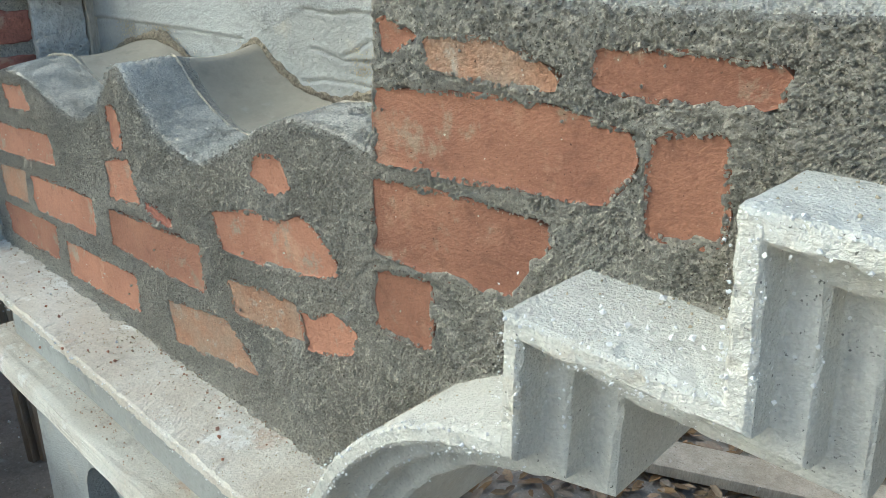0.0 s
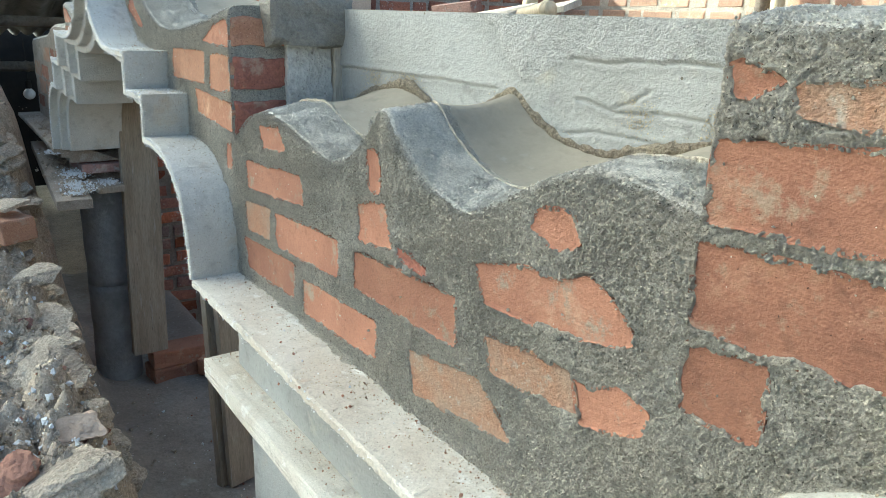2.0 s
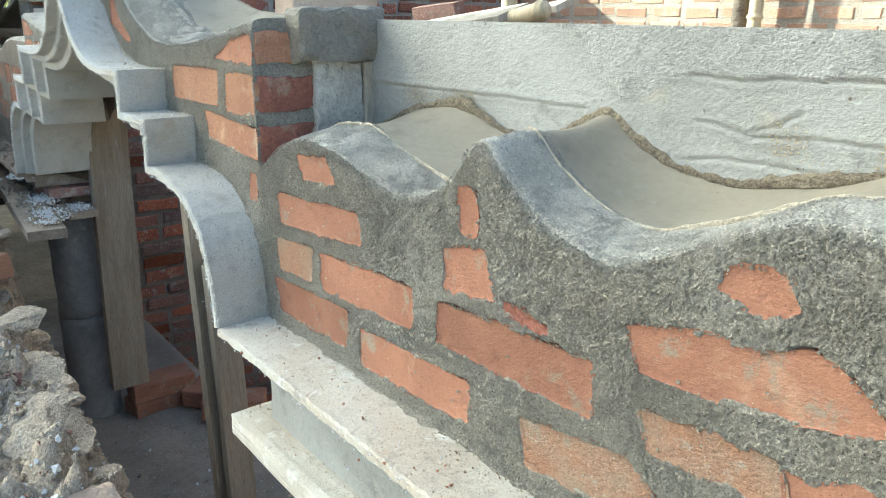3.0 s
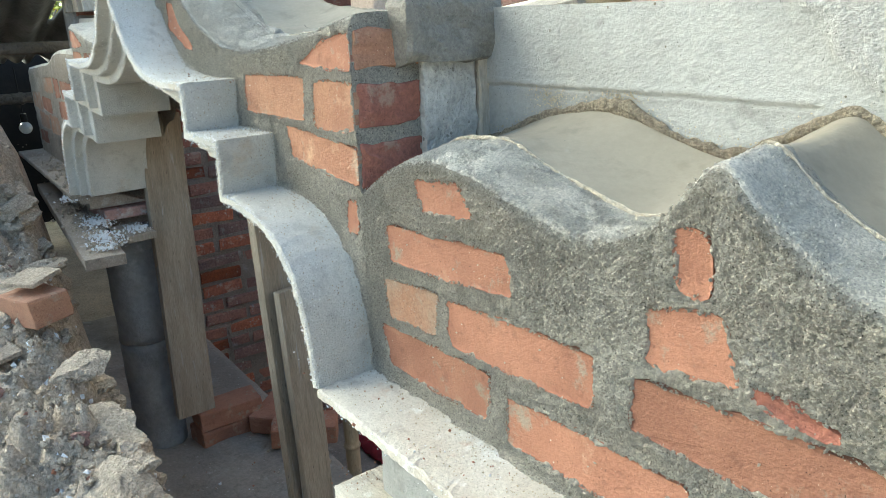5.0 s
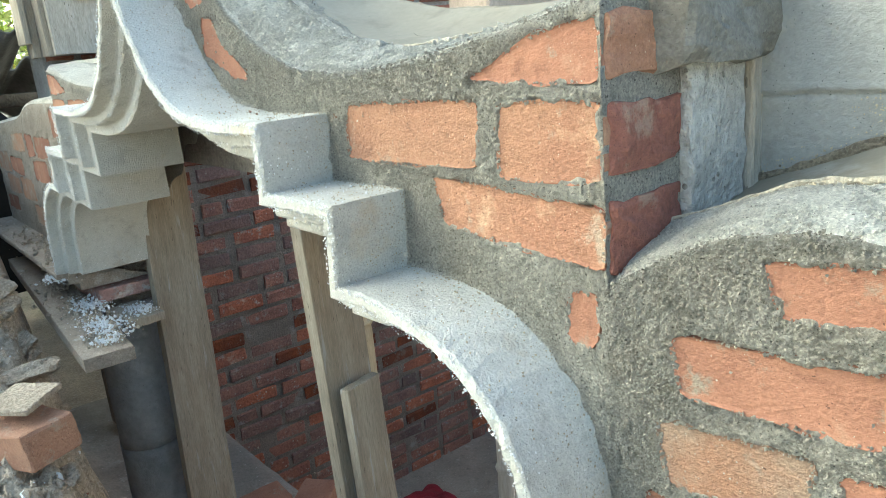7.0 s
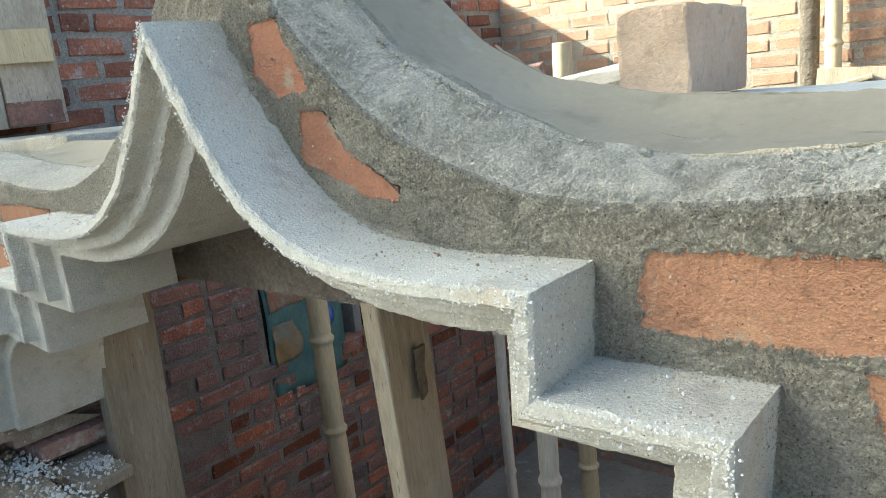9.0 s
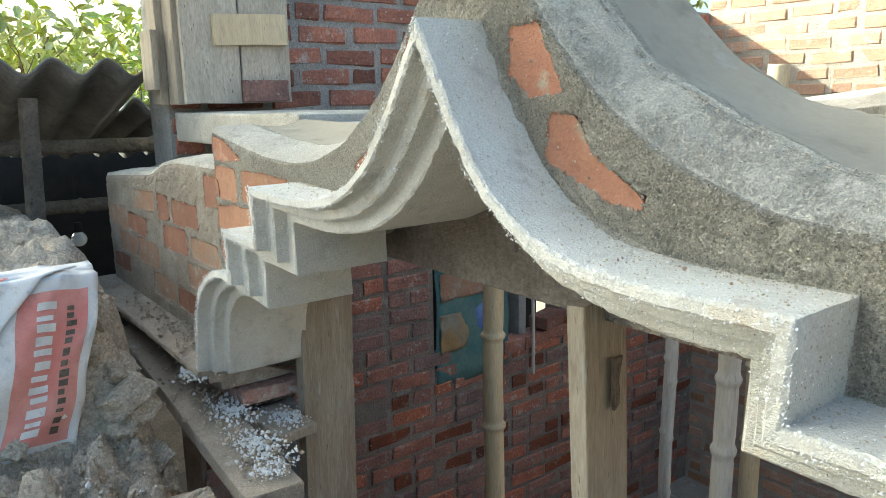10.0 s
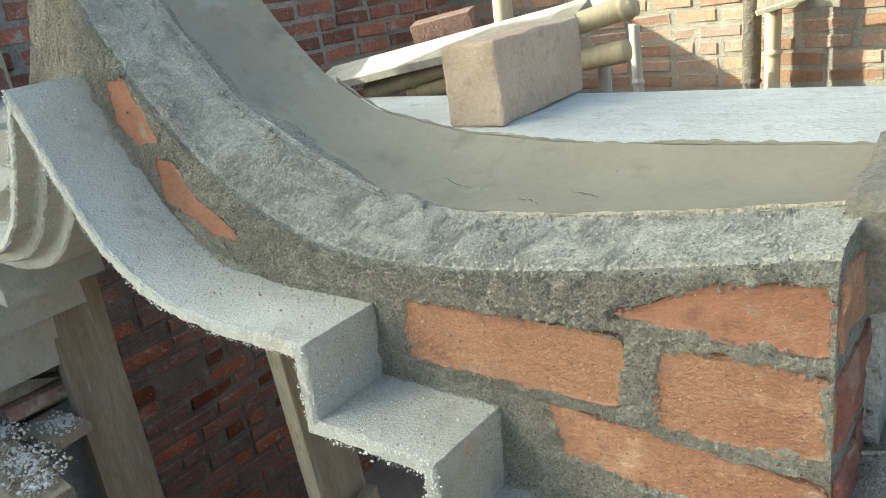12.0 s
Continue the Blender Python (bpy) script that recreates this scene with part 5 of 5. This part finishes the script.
def bag():
    root = thing("cement_bag", "empty white woven cement bag with red print over a clay mound", "bag")
    def surf(d):
        def f(u, v):
            y = -0.42 + 0.53 * u
            # from the mound's top over the edge and down its face
            if v < 0.35:
                x, z = -3.09 + 0.09 * v / 0.35, 2.318 - 0.02 * v
            else:
                w = (v - 0.35) / 0.65
                x, z = -3.0 + 0.045 * math.sin(w * 2.2), 2.311 - 0.34 * w
            y2 = y - 0.085 * max(0, v - 0.35) / 0.65 + 0.012 * noise.noise(Vector((v * 5, u * 3, 4)))
            fold = 0.020 * noise.noise(Vector((u * 7 + v * 2, v * 3, 2))) + 0.008 * noise.noise(Vector((u * 20, v * 16, 3)))
            return (x + 0.018 + fold + d, y2, z + 0.012 + 0.5 * fold + d * 0.5)
        return f
    sheet("weave", surf(0.0), 40, 60, BAGWHITE, root, thick=0.002)
    base = surf(0.0035)
    def patch(u0, u1, v0, v1, mat, nm, nu=14, nv=20):
        sheet(nm, lambda a, b: base(u0 + (u1 - u0) * a, v0 + (v1 - v0) * b), nu, nv, mat, root)
    patch(0.74, 0.965, 0.40, 0.96, BAGRED, "red_panel")
    def flap(d):
        low = surf(d)
        return lambda a, b: low(a * (0.93 - 0.42 * b), 0.16 + 0.60 * b + 0.03 * a * b)
    sheet("flap", flap(0.013), 30, 44, BAGWHITE, root, "folded-over white flap with a frayed hem", thick=0.002)
    front = flap(0.0165)
    sheet("red_panel", lambda a, b: front(0.30 + 0.50 * a, 0.10 + 0.68 * b), 14, 20, BAGRED, root)
    marks = flap(0.0185)
    b0, rf = 0.24, random.Random(4)
    while b0 < 0.62:
        w = rf.uniform(0.02, 0.05)
        h = rf.uniform(0.0, 0.03)
        sheet("print_bar", lambda a, b: marks(0.52 + h + (0.16 - h) * a, b0 + w * b), 3, 3, BAGWHITE, root)
        b0 += w + rf.uniform(0.010, 0.03)
    base = surf(0.0055)
    rb = random.Random(9)
    v0 = 0.44
    while v0 < 0.92:
        w = rb.uniform(0.018, 0.036)
        patch(0.795 + rb.uniform(0, 0.012), 0.862 - rb.uniform(0, 0.012), v0, v0 + w, BAGWHITE, "print_bar", 3, 3)
        v0 += w + rb.uniform(0.010, 0.022)
    v0 = 0.46
    while v0 < 0.90:
        w = rb.uniform(0.012, 0.028)
        patch(0.895, 0.918 + rb.uniform(0, 0.012), v0, v0 + w, BARK, "print_bar", 2, 3)
        v0 += w + rb.uniform(0.008, 0.02)


bag()

# ---- litter seen through the next arch ----
def leaves(name, label, spots, mat, size, seed, zf, category="leaves"):
    r = random.Random(seed)
    verts, faces = [], []
    for x, y, sx, sy, n in spots:
        for _ in range(n):
            c = Vector((x + r.gauss(0, sx), y + r.gauss(0, sy), 0))
            c.z = zf + r.uniform(0.003, 0.03)
            s = size * r.uniform(0.6, 1.3)
            rot = Euler((r.uniform(-0.5, 0.5), r.uniform(-0.5, 0.5), r.uniform(0, 6.3))).to_matrix()
            k = len(verts)
            for p in ((-1, 0, 0), (-0.4, 0.38, 0.12), (0.4, 0.34, 0.1), (1, 0, 0), (0.4, -0.34, 0.1), (-0.4, -0.38, 0.12)):
                verts.append(c + rot @ (Vector(p) * s))
            faces += [(k, k + 1, k + 2, k + 3), (k, k + 3, k + 4, k + 5)]
    return tagged(mesh_object(name, verts, faces, mat), label, category, kind="stuff")


leaves("leaf_litter", "brown dry leaves on the room floor", [(-0.1, 2.7, 0.45, 0.45, 1400), (-0.6, 2.0, 0.35, 0.4, 700)], DEADLEAF, 0.035, 31, 1.0)
leaves("petals", "red petals among the dry leaves", [(-0.62, 2.3, 0.08, 0.10, 40), (-0.05, 3.1, 0.1, 0.1, 20)], REDCLOTH, 0.030, 32, 1.03, "petals")
leaves("yellow_petals", "yellow petals among the dry leaves", [(-0.02, 3.05, 0.06, 0.06, 24)], YELLOWLEAF, 0.030, 33, 1.04, "petals")
plank("floor_plank", "grey cement-coated plank on the room floor", (-0.15, 2.22, 1.05), (1.2, 0.16, 0.04), (0, 0, 24), GREYWOOD, 151, "plank")
plank("brace", "slanting wooden brace under the beam", (-1.55, 1.15, 1.75), (0.04, 0.05, 1.2), (0, 22, 0), GREYWOOD, 153, "brace")
plank("cross_plank", "whitish plank nailed across the props", (-1.42, 1.10, 1.92), (0.85, 0.03, 0.10), (0, 8, 0), GREYWOOD, 154, "plank")

# ---- trees ----
def tree(label, base, height, crown, n, seed, leaf=0.06, mat=LEAF, spread=1.0, bare=0.0):
    root = thing("tree", label, "tree")
    root.location = base
    r = random.Random(seed)
    bm = bmesh.new()
    tips = []

    def limb(a, b, r0, r1, seg=7):
        d = (b - a)
        rot = d.to_track_quat("Z", "Y").to_matrix()
        rings = []
        for i in range(seg + 1):
            f = i / seg
            c = a + d * f + Vector((noise.noise(a * 3 + Vector((f * 2, 0, seed))), noise.noise(a * 3 + Vector((0, f * 2, seed))), 0)) * 0.12 * d.length * math.sin(math.pi * f)
            rad = r0 + (r1 - r0) * f
            rings.append([bm.verts.new(c + rot @ Vector((rad * math.cos(w), rad * math.sin(w), 0))) for w in np.linspace(0, 2 * math.pi, 8)[:-1]])
        for p, q in zip(rings, rings[1:]):
            for i in range(7):
                bm.faces.new((p[i], p[(i + 1) % 7], q[(i + 1) % 7], q[i]))

    top = Vector((r.uniform(-0.3, 0.3), r.uniform(-0.3, 0.3), height * 0.55))
    limb(Vector((0, 0, 0)), top, 0.035 * height, 0.02 * height)
    for _ in range(9):
        a = top * r.uniform(0.6, 1.0)
        b = Vector((r.uniform(-1, 1) * crown, r.uniform(-1, 1) * crown, height * r.uniform(0.6, 1.0)))
        limb(a, b, 0.014 * height, 0.004 * height)
        for _ in range(5):
            c = b + Vector((r.uniform(-1, 1), r.uniform(-1, 1), r.uniform(-0.8, 0.7))) * crown * 0.45
            limb(a.lerp(b, r.uniform(0.5, 1)), c, 0.005 * height, 0.0015 * height, 5)
            tips.append(c)
        tips.append(b)
    part("trunk", bm, BARK, root, "grey-brown trunk and limbs", True)
    verts, faces = [], []
    for _ in range(n):
        t = r.choice(tips)
        c = t + Vector((r.gauss(0, 1), r.gauss(0, 1), r.gauss(0, 0.8))) * crown * 0.17 * spread
        s = leaf * r.uniform(0.6, 1.3)
        rot = Euler((r.uniform(-1.2, 1.2), r.uniform(-1.2, 1.2), r.uniform(0, 6.3))).to_matrix()
        k = len(verts)
        for p in ((-1, 0, 0), (-0.3, 0.4, 0.1), (0.5, 0.3, 0.05), (1, 0, -0.15), (0.5, -0.3, 0.05), (-0.3, -0.4, 0.1)):
            verts.append(c + rot @ (Vector(p) * s))
        faces += [(k, k + 1, k + 2, k + 3), (k, k + 3, k + 4, k + 5)]
    mesh_object("crown", verts, faces, mat, root, "small green leaves with gaps")
    return root


tree("leafy green tree beyond the brick wall", (-8.2, 4.9, 1.0), 3.4, 1.8, 6000, 1, 0.075)
tree("dense green tree beyond the room wall", (-9.4, 6.2, 1.0), 5.8, 2.6, 10000, 2, 0.085)
tree("yellow-green tree behind the wall corner", (-8.0, 8.6, 1.0), 6.2, 2.6, 9000, 3, 0.085)
tree("thin tree with yellowing leaves beside the shed", (-8.4, 1.0, 1.0), 1.7, 0.9, 800, 4, 0.06, YELLOWLEAF)
tree("bushy green tree behind the shed roof", (-11.0, 0.7, 1.0), 2.4, 1.2, 2200, 5, 0.08)
tree("small leafy tree with bare twigs over the shed", (-7.4, 0.55, 1.0), 1.9, 0.7, 400, 6, 0.05)
tree("dark green tree far behind the shed", (-14.0, 4.6, 1.0), 2.9, 2.2, 3000, 7, 0.10)
far_house = part("far_house", rough_box(4.0, 3.0, 3.2, cuts=2, bevel=0.05), JOINT)
far_house.location = (-19.0, 4.2, 2.0)
tagged(far_house, "grey house wall far behind the trees", "house")

# ---- flakes of cement stuck along the mouldings, and mortar fillets against the wall ----
def edge_flakes(name, label, line, n, seed, mat=LIME, lo=0.0007, hi=0.0028):
    r = random.Random(seed)
    pts = dense(line, 0.01)
    spots = []
    for _ in range(n):
        i = r.randrange(len(pts) - 1)
        a, b = pts[i], pts[i + 1]
        f = r.random()
        d = math.dist(a, b) or 1e-9
        nx, nz = (b[1] - a[1]) / d, -(b[0] - a[0]) / d
        o = r.choice([0.0, 0.0, 0.014, 0.014, 0.035, 0.055]) + r.gauss(0, 0.0022)
        y = 0.299 if o < 0.022 else 0.327 if o < 0.043 else 0.353 + abs(r.gauss(0, 0.003))
        spots.append((a[0] + (b[0] - a[0]) * f + nx * o, y, a[1] + (b[1] - a[1]) * f + nz * o - 0.001, 0.0, 0.0, 1))
    return crumbs(name, label, spots, mat, lo, hi, seed, "cement")


edge_flakes("cement_flakes", "rough white cement flakes along the arch moulding", arch_line, 6500, 41, LIME, 0.0005, 0.0022)
edge_flakes("cement_flakes", "rough white cement flakes along the next moulding", next_line, 3200, 42, LIME, 0.0005, 0.0022)
edge_flakes("cement_flakes", "rough white cement flakes along the ledge", ledge_line, 260, 43)


def fillet(line, parent, seed, w=0.012):
    """Uneven bead of mortar where the moulding meets the wall face."""
    pts = dense(line, 0.006)
    verts, faces, k = [], [], 6
    for i, p in enumerate(pts):
        a, b = pts[max(i - 1, 0)], pts[min(i + 1, len(pts) - 1)]
        d = math.dist(a, b) or 1e-9
        ux, uz = -(b[1] - a[1]) / d, (b[0] - a[0]) / d
        s = w * max(0.15, 0.7 + 0.9 * noise.noise(Vector((i * 0.06, seed, 0))) + 0.5 * noise.noise(Vector((i * 0.31, seed, 4))))
        for j in range(k):
            t = 0.5 * math.pi * j / (k - 1)
            off, y = s * 1.1 * (1 - math.sin(t)) - 0.002, 0.404 - s * 1.7 * (1 - math.cos(t))
            g = 0.0012 * noise.noise(Vector((i * 0.9, j * 1.7, seed)))
            verts.append((p[0] + ux * (off + g), y + g, p[1] + uz * (off + g)))
    for i in range(len(pts) - 1):
        for j in range(k - 1):
            b = i * k + j
            faces.append((b, b + k, b + k + 1, b + 1))
    return mesh_object("mortar_fillet", verts, faces, MORTAR, parent, "uneven mortar bead")


fillet([p for p in arch_line if p[0] > MID + 0.004], wall_arch, 1)
fillet([p for p in arch_line if p[0] < MID - 0.004], wall_arch, 2)
fillet(ledge_line, wall_wave, 3, 0.014)
fillet(next_line, wall_next, 4)

# hairline cracks in the trowelled cement
def crack(x, y, z, seed, n=9):
    r = random.Random(seed)
    verts, faces = [], []
    p = Vector((x, y, z))
    for i in range(n):
        w = 0.0007 * math.sin(math.pi * (i + 0.5) / n)
        sz = float(np.interp(p.x, *ARCH_STRIP)) if p.x < PIER else float(np.interp(p.x, *WAVE_STRIP))
        bz = float(np.interp(p.x, *ARCH_BACK)) if p.x < PIER else float(np.interp(p.x, *WAVE_BACK))
        f = (p.y - (FACE + 0.084)) / (BACK + 0.004 - FACE - 0.084)
        pz = sz - 0.004 + 0.007 * min(1, f * 4) + (bz - sz) * f - 0.012 * math.sin(math.pi * f) + 0.0012
        verts += [(p.x, p.y - w, pz), (p.x, p.y + w, pz)]
        p += Vector((r.uniform(0.003, 0.008), r.uniform(-0.006, 0.004), 0))
    for i in range(n - 1):
        faces.append((2 * i, 2 * i + 2, 2 * i + 3, 2 * i + 1))
    return mesh_object("crack", verts, faces, BARK, wall_arch, "fine dark crack")


for i, (x, y) in enumerate([(-1.66, 0.55), (-1.55, 0.53), (-1.50, 0.55), (-1.86, 0.52), (-1.72, 0.50)]):
    crack(x, y, 0, i)


def sand_splash(name, label, line, n, seed):
    """Mortar grains left on the moulding's top, thickest against the wall."""
    r = random.Random(seed)
    pts = dense(line, 0.01)
    spots = []
    for _ in range(n):
        i = r.randrange(len(pts) - 1)
        a, b = pts[i], pts[i + 1]
        f = r.random()
        y = 0.402 - 0.098 * r.random() ** 3.2
        spots.append((a[0] + (b[0] - a[0]) * f, y, a[1] + (b[1] - a[1]) * f - 0.0002, 0.0, 0.0, 1))
    return crumbs(name, label, spots, TANSMEAR, 0.0005, 0.0019, seed, "sand")


sand_splash("sand_grains", "sandy mortar grains on the arch moulding", [p for p in arch_line if p[0] > MID - 0.6], 6500, 51)
sand_splash("sand_grains", "sandy mortar grains on the next moulding", next_line, 2600, 52)
sand_splash("sand_grains", "sandy mortar grains on the ledge moulding", ledge_line, 3000, 53)


GRAIN = np.array(((1, 0, 0), (-1, 0.2, 0), (0, 1, 0.1), (0.1, -1, 0), (0, 0, 0.8), (0.2, 0, -0.8)))
GRAIN_FACES = np.array(((0, 2, 4), (2, 1, 4), (1, 3, 4), (3, 0, 4), (2, 0, 5), (1, 2, 5), (3, 1, 5), (0, 3, 5)))


def mortar_grains(parent, x0, x1, bottom, top, strip, n, n_top, seed, bricks=()):
    """Sand grains and lumps standing out of the mortar face and the coarse strip on top of it."""
    r = random.Random(seed)
    boxes = [(min(p[0] for p in c), max(p[0] for p in c), min(p[1] for p in c), max(p[1] for p in c), c) for c, *_ in bricks]
    shapes = [(GRAIN * np.array([[r.uniform(0.6, 1.1)] for _ in range(6)])) @ np.array(Euler((r.uniform(0, 6), r.uniform(0, 6), r.uniform(0, 6))).to_matrix()) for _ in range(60)]
    for count, mat, on_top in ((n, MORTAR, False), (n_top, STRIP, True)):
        spots, made = [], 0
        while made < count:
            x = r.uniform(x0, x1)
            if on_top:
                f = r.random()
                t, st = top(x), strip(x)
                c = Vector((x, FACE + 0.008 + 0.087 * f, t + (st - t) * f ** 0.8))
            else:
                z = r.uniform(bottom(x) + 0.03, top(x))
                c = Vector((x, FACE, z))
                if any(xa < x < xb and za < z < zb and border(x, z, p) > -0.001 for xa, xb, za, zb, p in boxes) and r.random() > 0.004:
                    continue
            if noise.noise(c * 16) + 0.6 * noise.noise(c * 45) < r.uniform(-0.9, 0.25):
                continue
            made += 1
            spots.append(shapes[r.randrange(60)] * (0.0008 + 0.0022 * r.random() ** 3) + np.array(c))
        if count:
            verts = np.concatenate(spots)
            faces = (GRAIN_FACES[None] + 6 * np.arange(count)[:, None, None]).reshape(-1, 3)
            tagged(mesh_object("mortar_grain", verts.tolist(), faces.tolist(), mat, parent), kind="stuff")


mortar_grains(wall_wave, PIER, RB, lambda x: 2.06, fn(WAVE_FRONT), fn(WAVE_STRIP), 30000, 12000, 61, wave_bricks)
mortar_grains(wall_arch, MID, PIER, bottom_of(arch_line), fn(ARCH_FRONT), fn(ARCH_STRIP), 16000, 11000, 62, arch_bricks)
mortar_grains(wall_next, RB, 0.50, bottom_of([(-0.3, 2.08)] + next_line), fn(RIGHT_TOP), lambda x: fn(RIGHT_TOP)(x) + 0.012, 20000, 4000, 63, next_bricks)

# brown cement smears left on the white plaster
def smears():
    r = random.Random(71)
    spots = []
    for x, z, sx, sz, n in ((-0.412, 2.487, 0.014, 0.012, 420), (-0.304, 2.490, 0.008, 0.010, 160), (-0.26, 2.510, 0.014, 0.018, 200), (-1.071, 2.481, 0.02, 0.008, 260), (-0.941, 2.490, 0.02, 0.006, 200)):
        for _ in range(n):
            spots.append((r.gauss(x, sx), BACK - 0.0022, r.gauss(z, sz), 0.0, 0.0, 1))
    for _ in range(900):
        x = r.uniform(PIER, RB)
        spots.append((x, BACK - 0.0022, float(np.interp(x, *WAVE_BACK)) + 0.006 + abs(r.gauss(0, 0.008)), 0.0, 0.0, 1))
    crumbs("cement_smear", "brown cement smears on the white beam", spots, TANSMEAR, 0.0006, 0.0020, 72, "cement")


smears()

# crumbs of dried mortar lying on the coarse strip along the arch and the waves
strip_z = lambda x, y: float(np.interp(x, *(ARCH_STRIP if x < PIER else WAVE_STRIP))) - 0.002
crumbs("mortar_crumbs", "pale crumbs of dried mortar on the coarse arch strip",
       [(-1.86, 0.478, strip_z, 0.10, 0.006, 50), (-1.62, 0.480, strip_z, 0.14, 0.005, 60), (-1.38, 0.480, strip_z, 0.08, 0.005, 30)], STRIP, 0.001, 0.006, 81, "mortar")
crumbs("mortar_crumbs", "pale crumbs of dried mortar on the coarse wave strip",
       [(-1.02, 0.484, strip_z, 0.07, 0.004, 30), (-0.53, 0.484, strip_z, 0.05, 0.004, 25), (-0.30, 0.484, strip_z, 0.06, 0.004, 25)], STRIP, 0.001, 0.004, 82, "mortar")
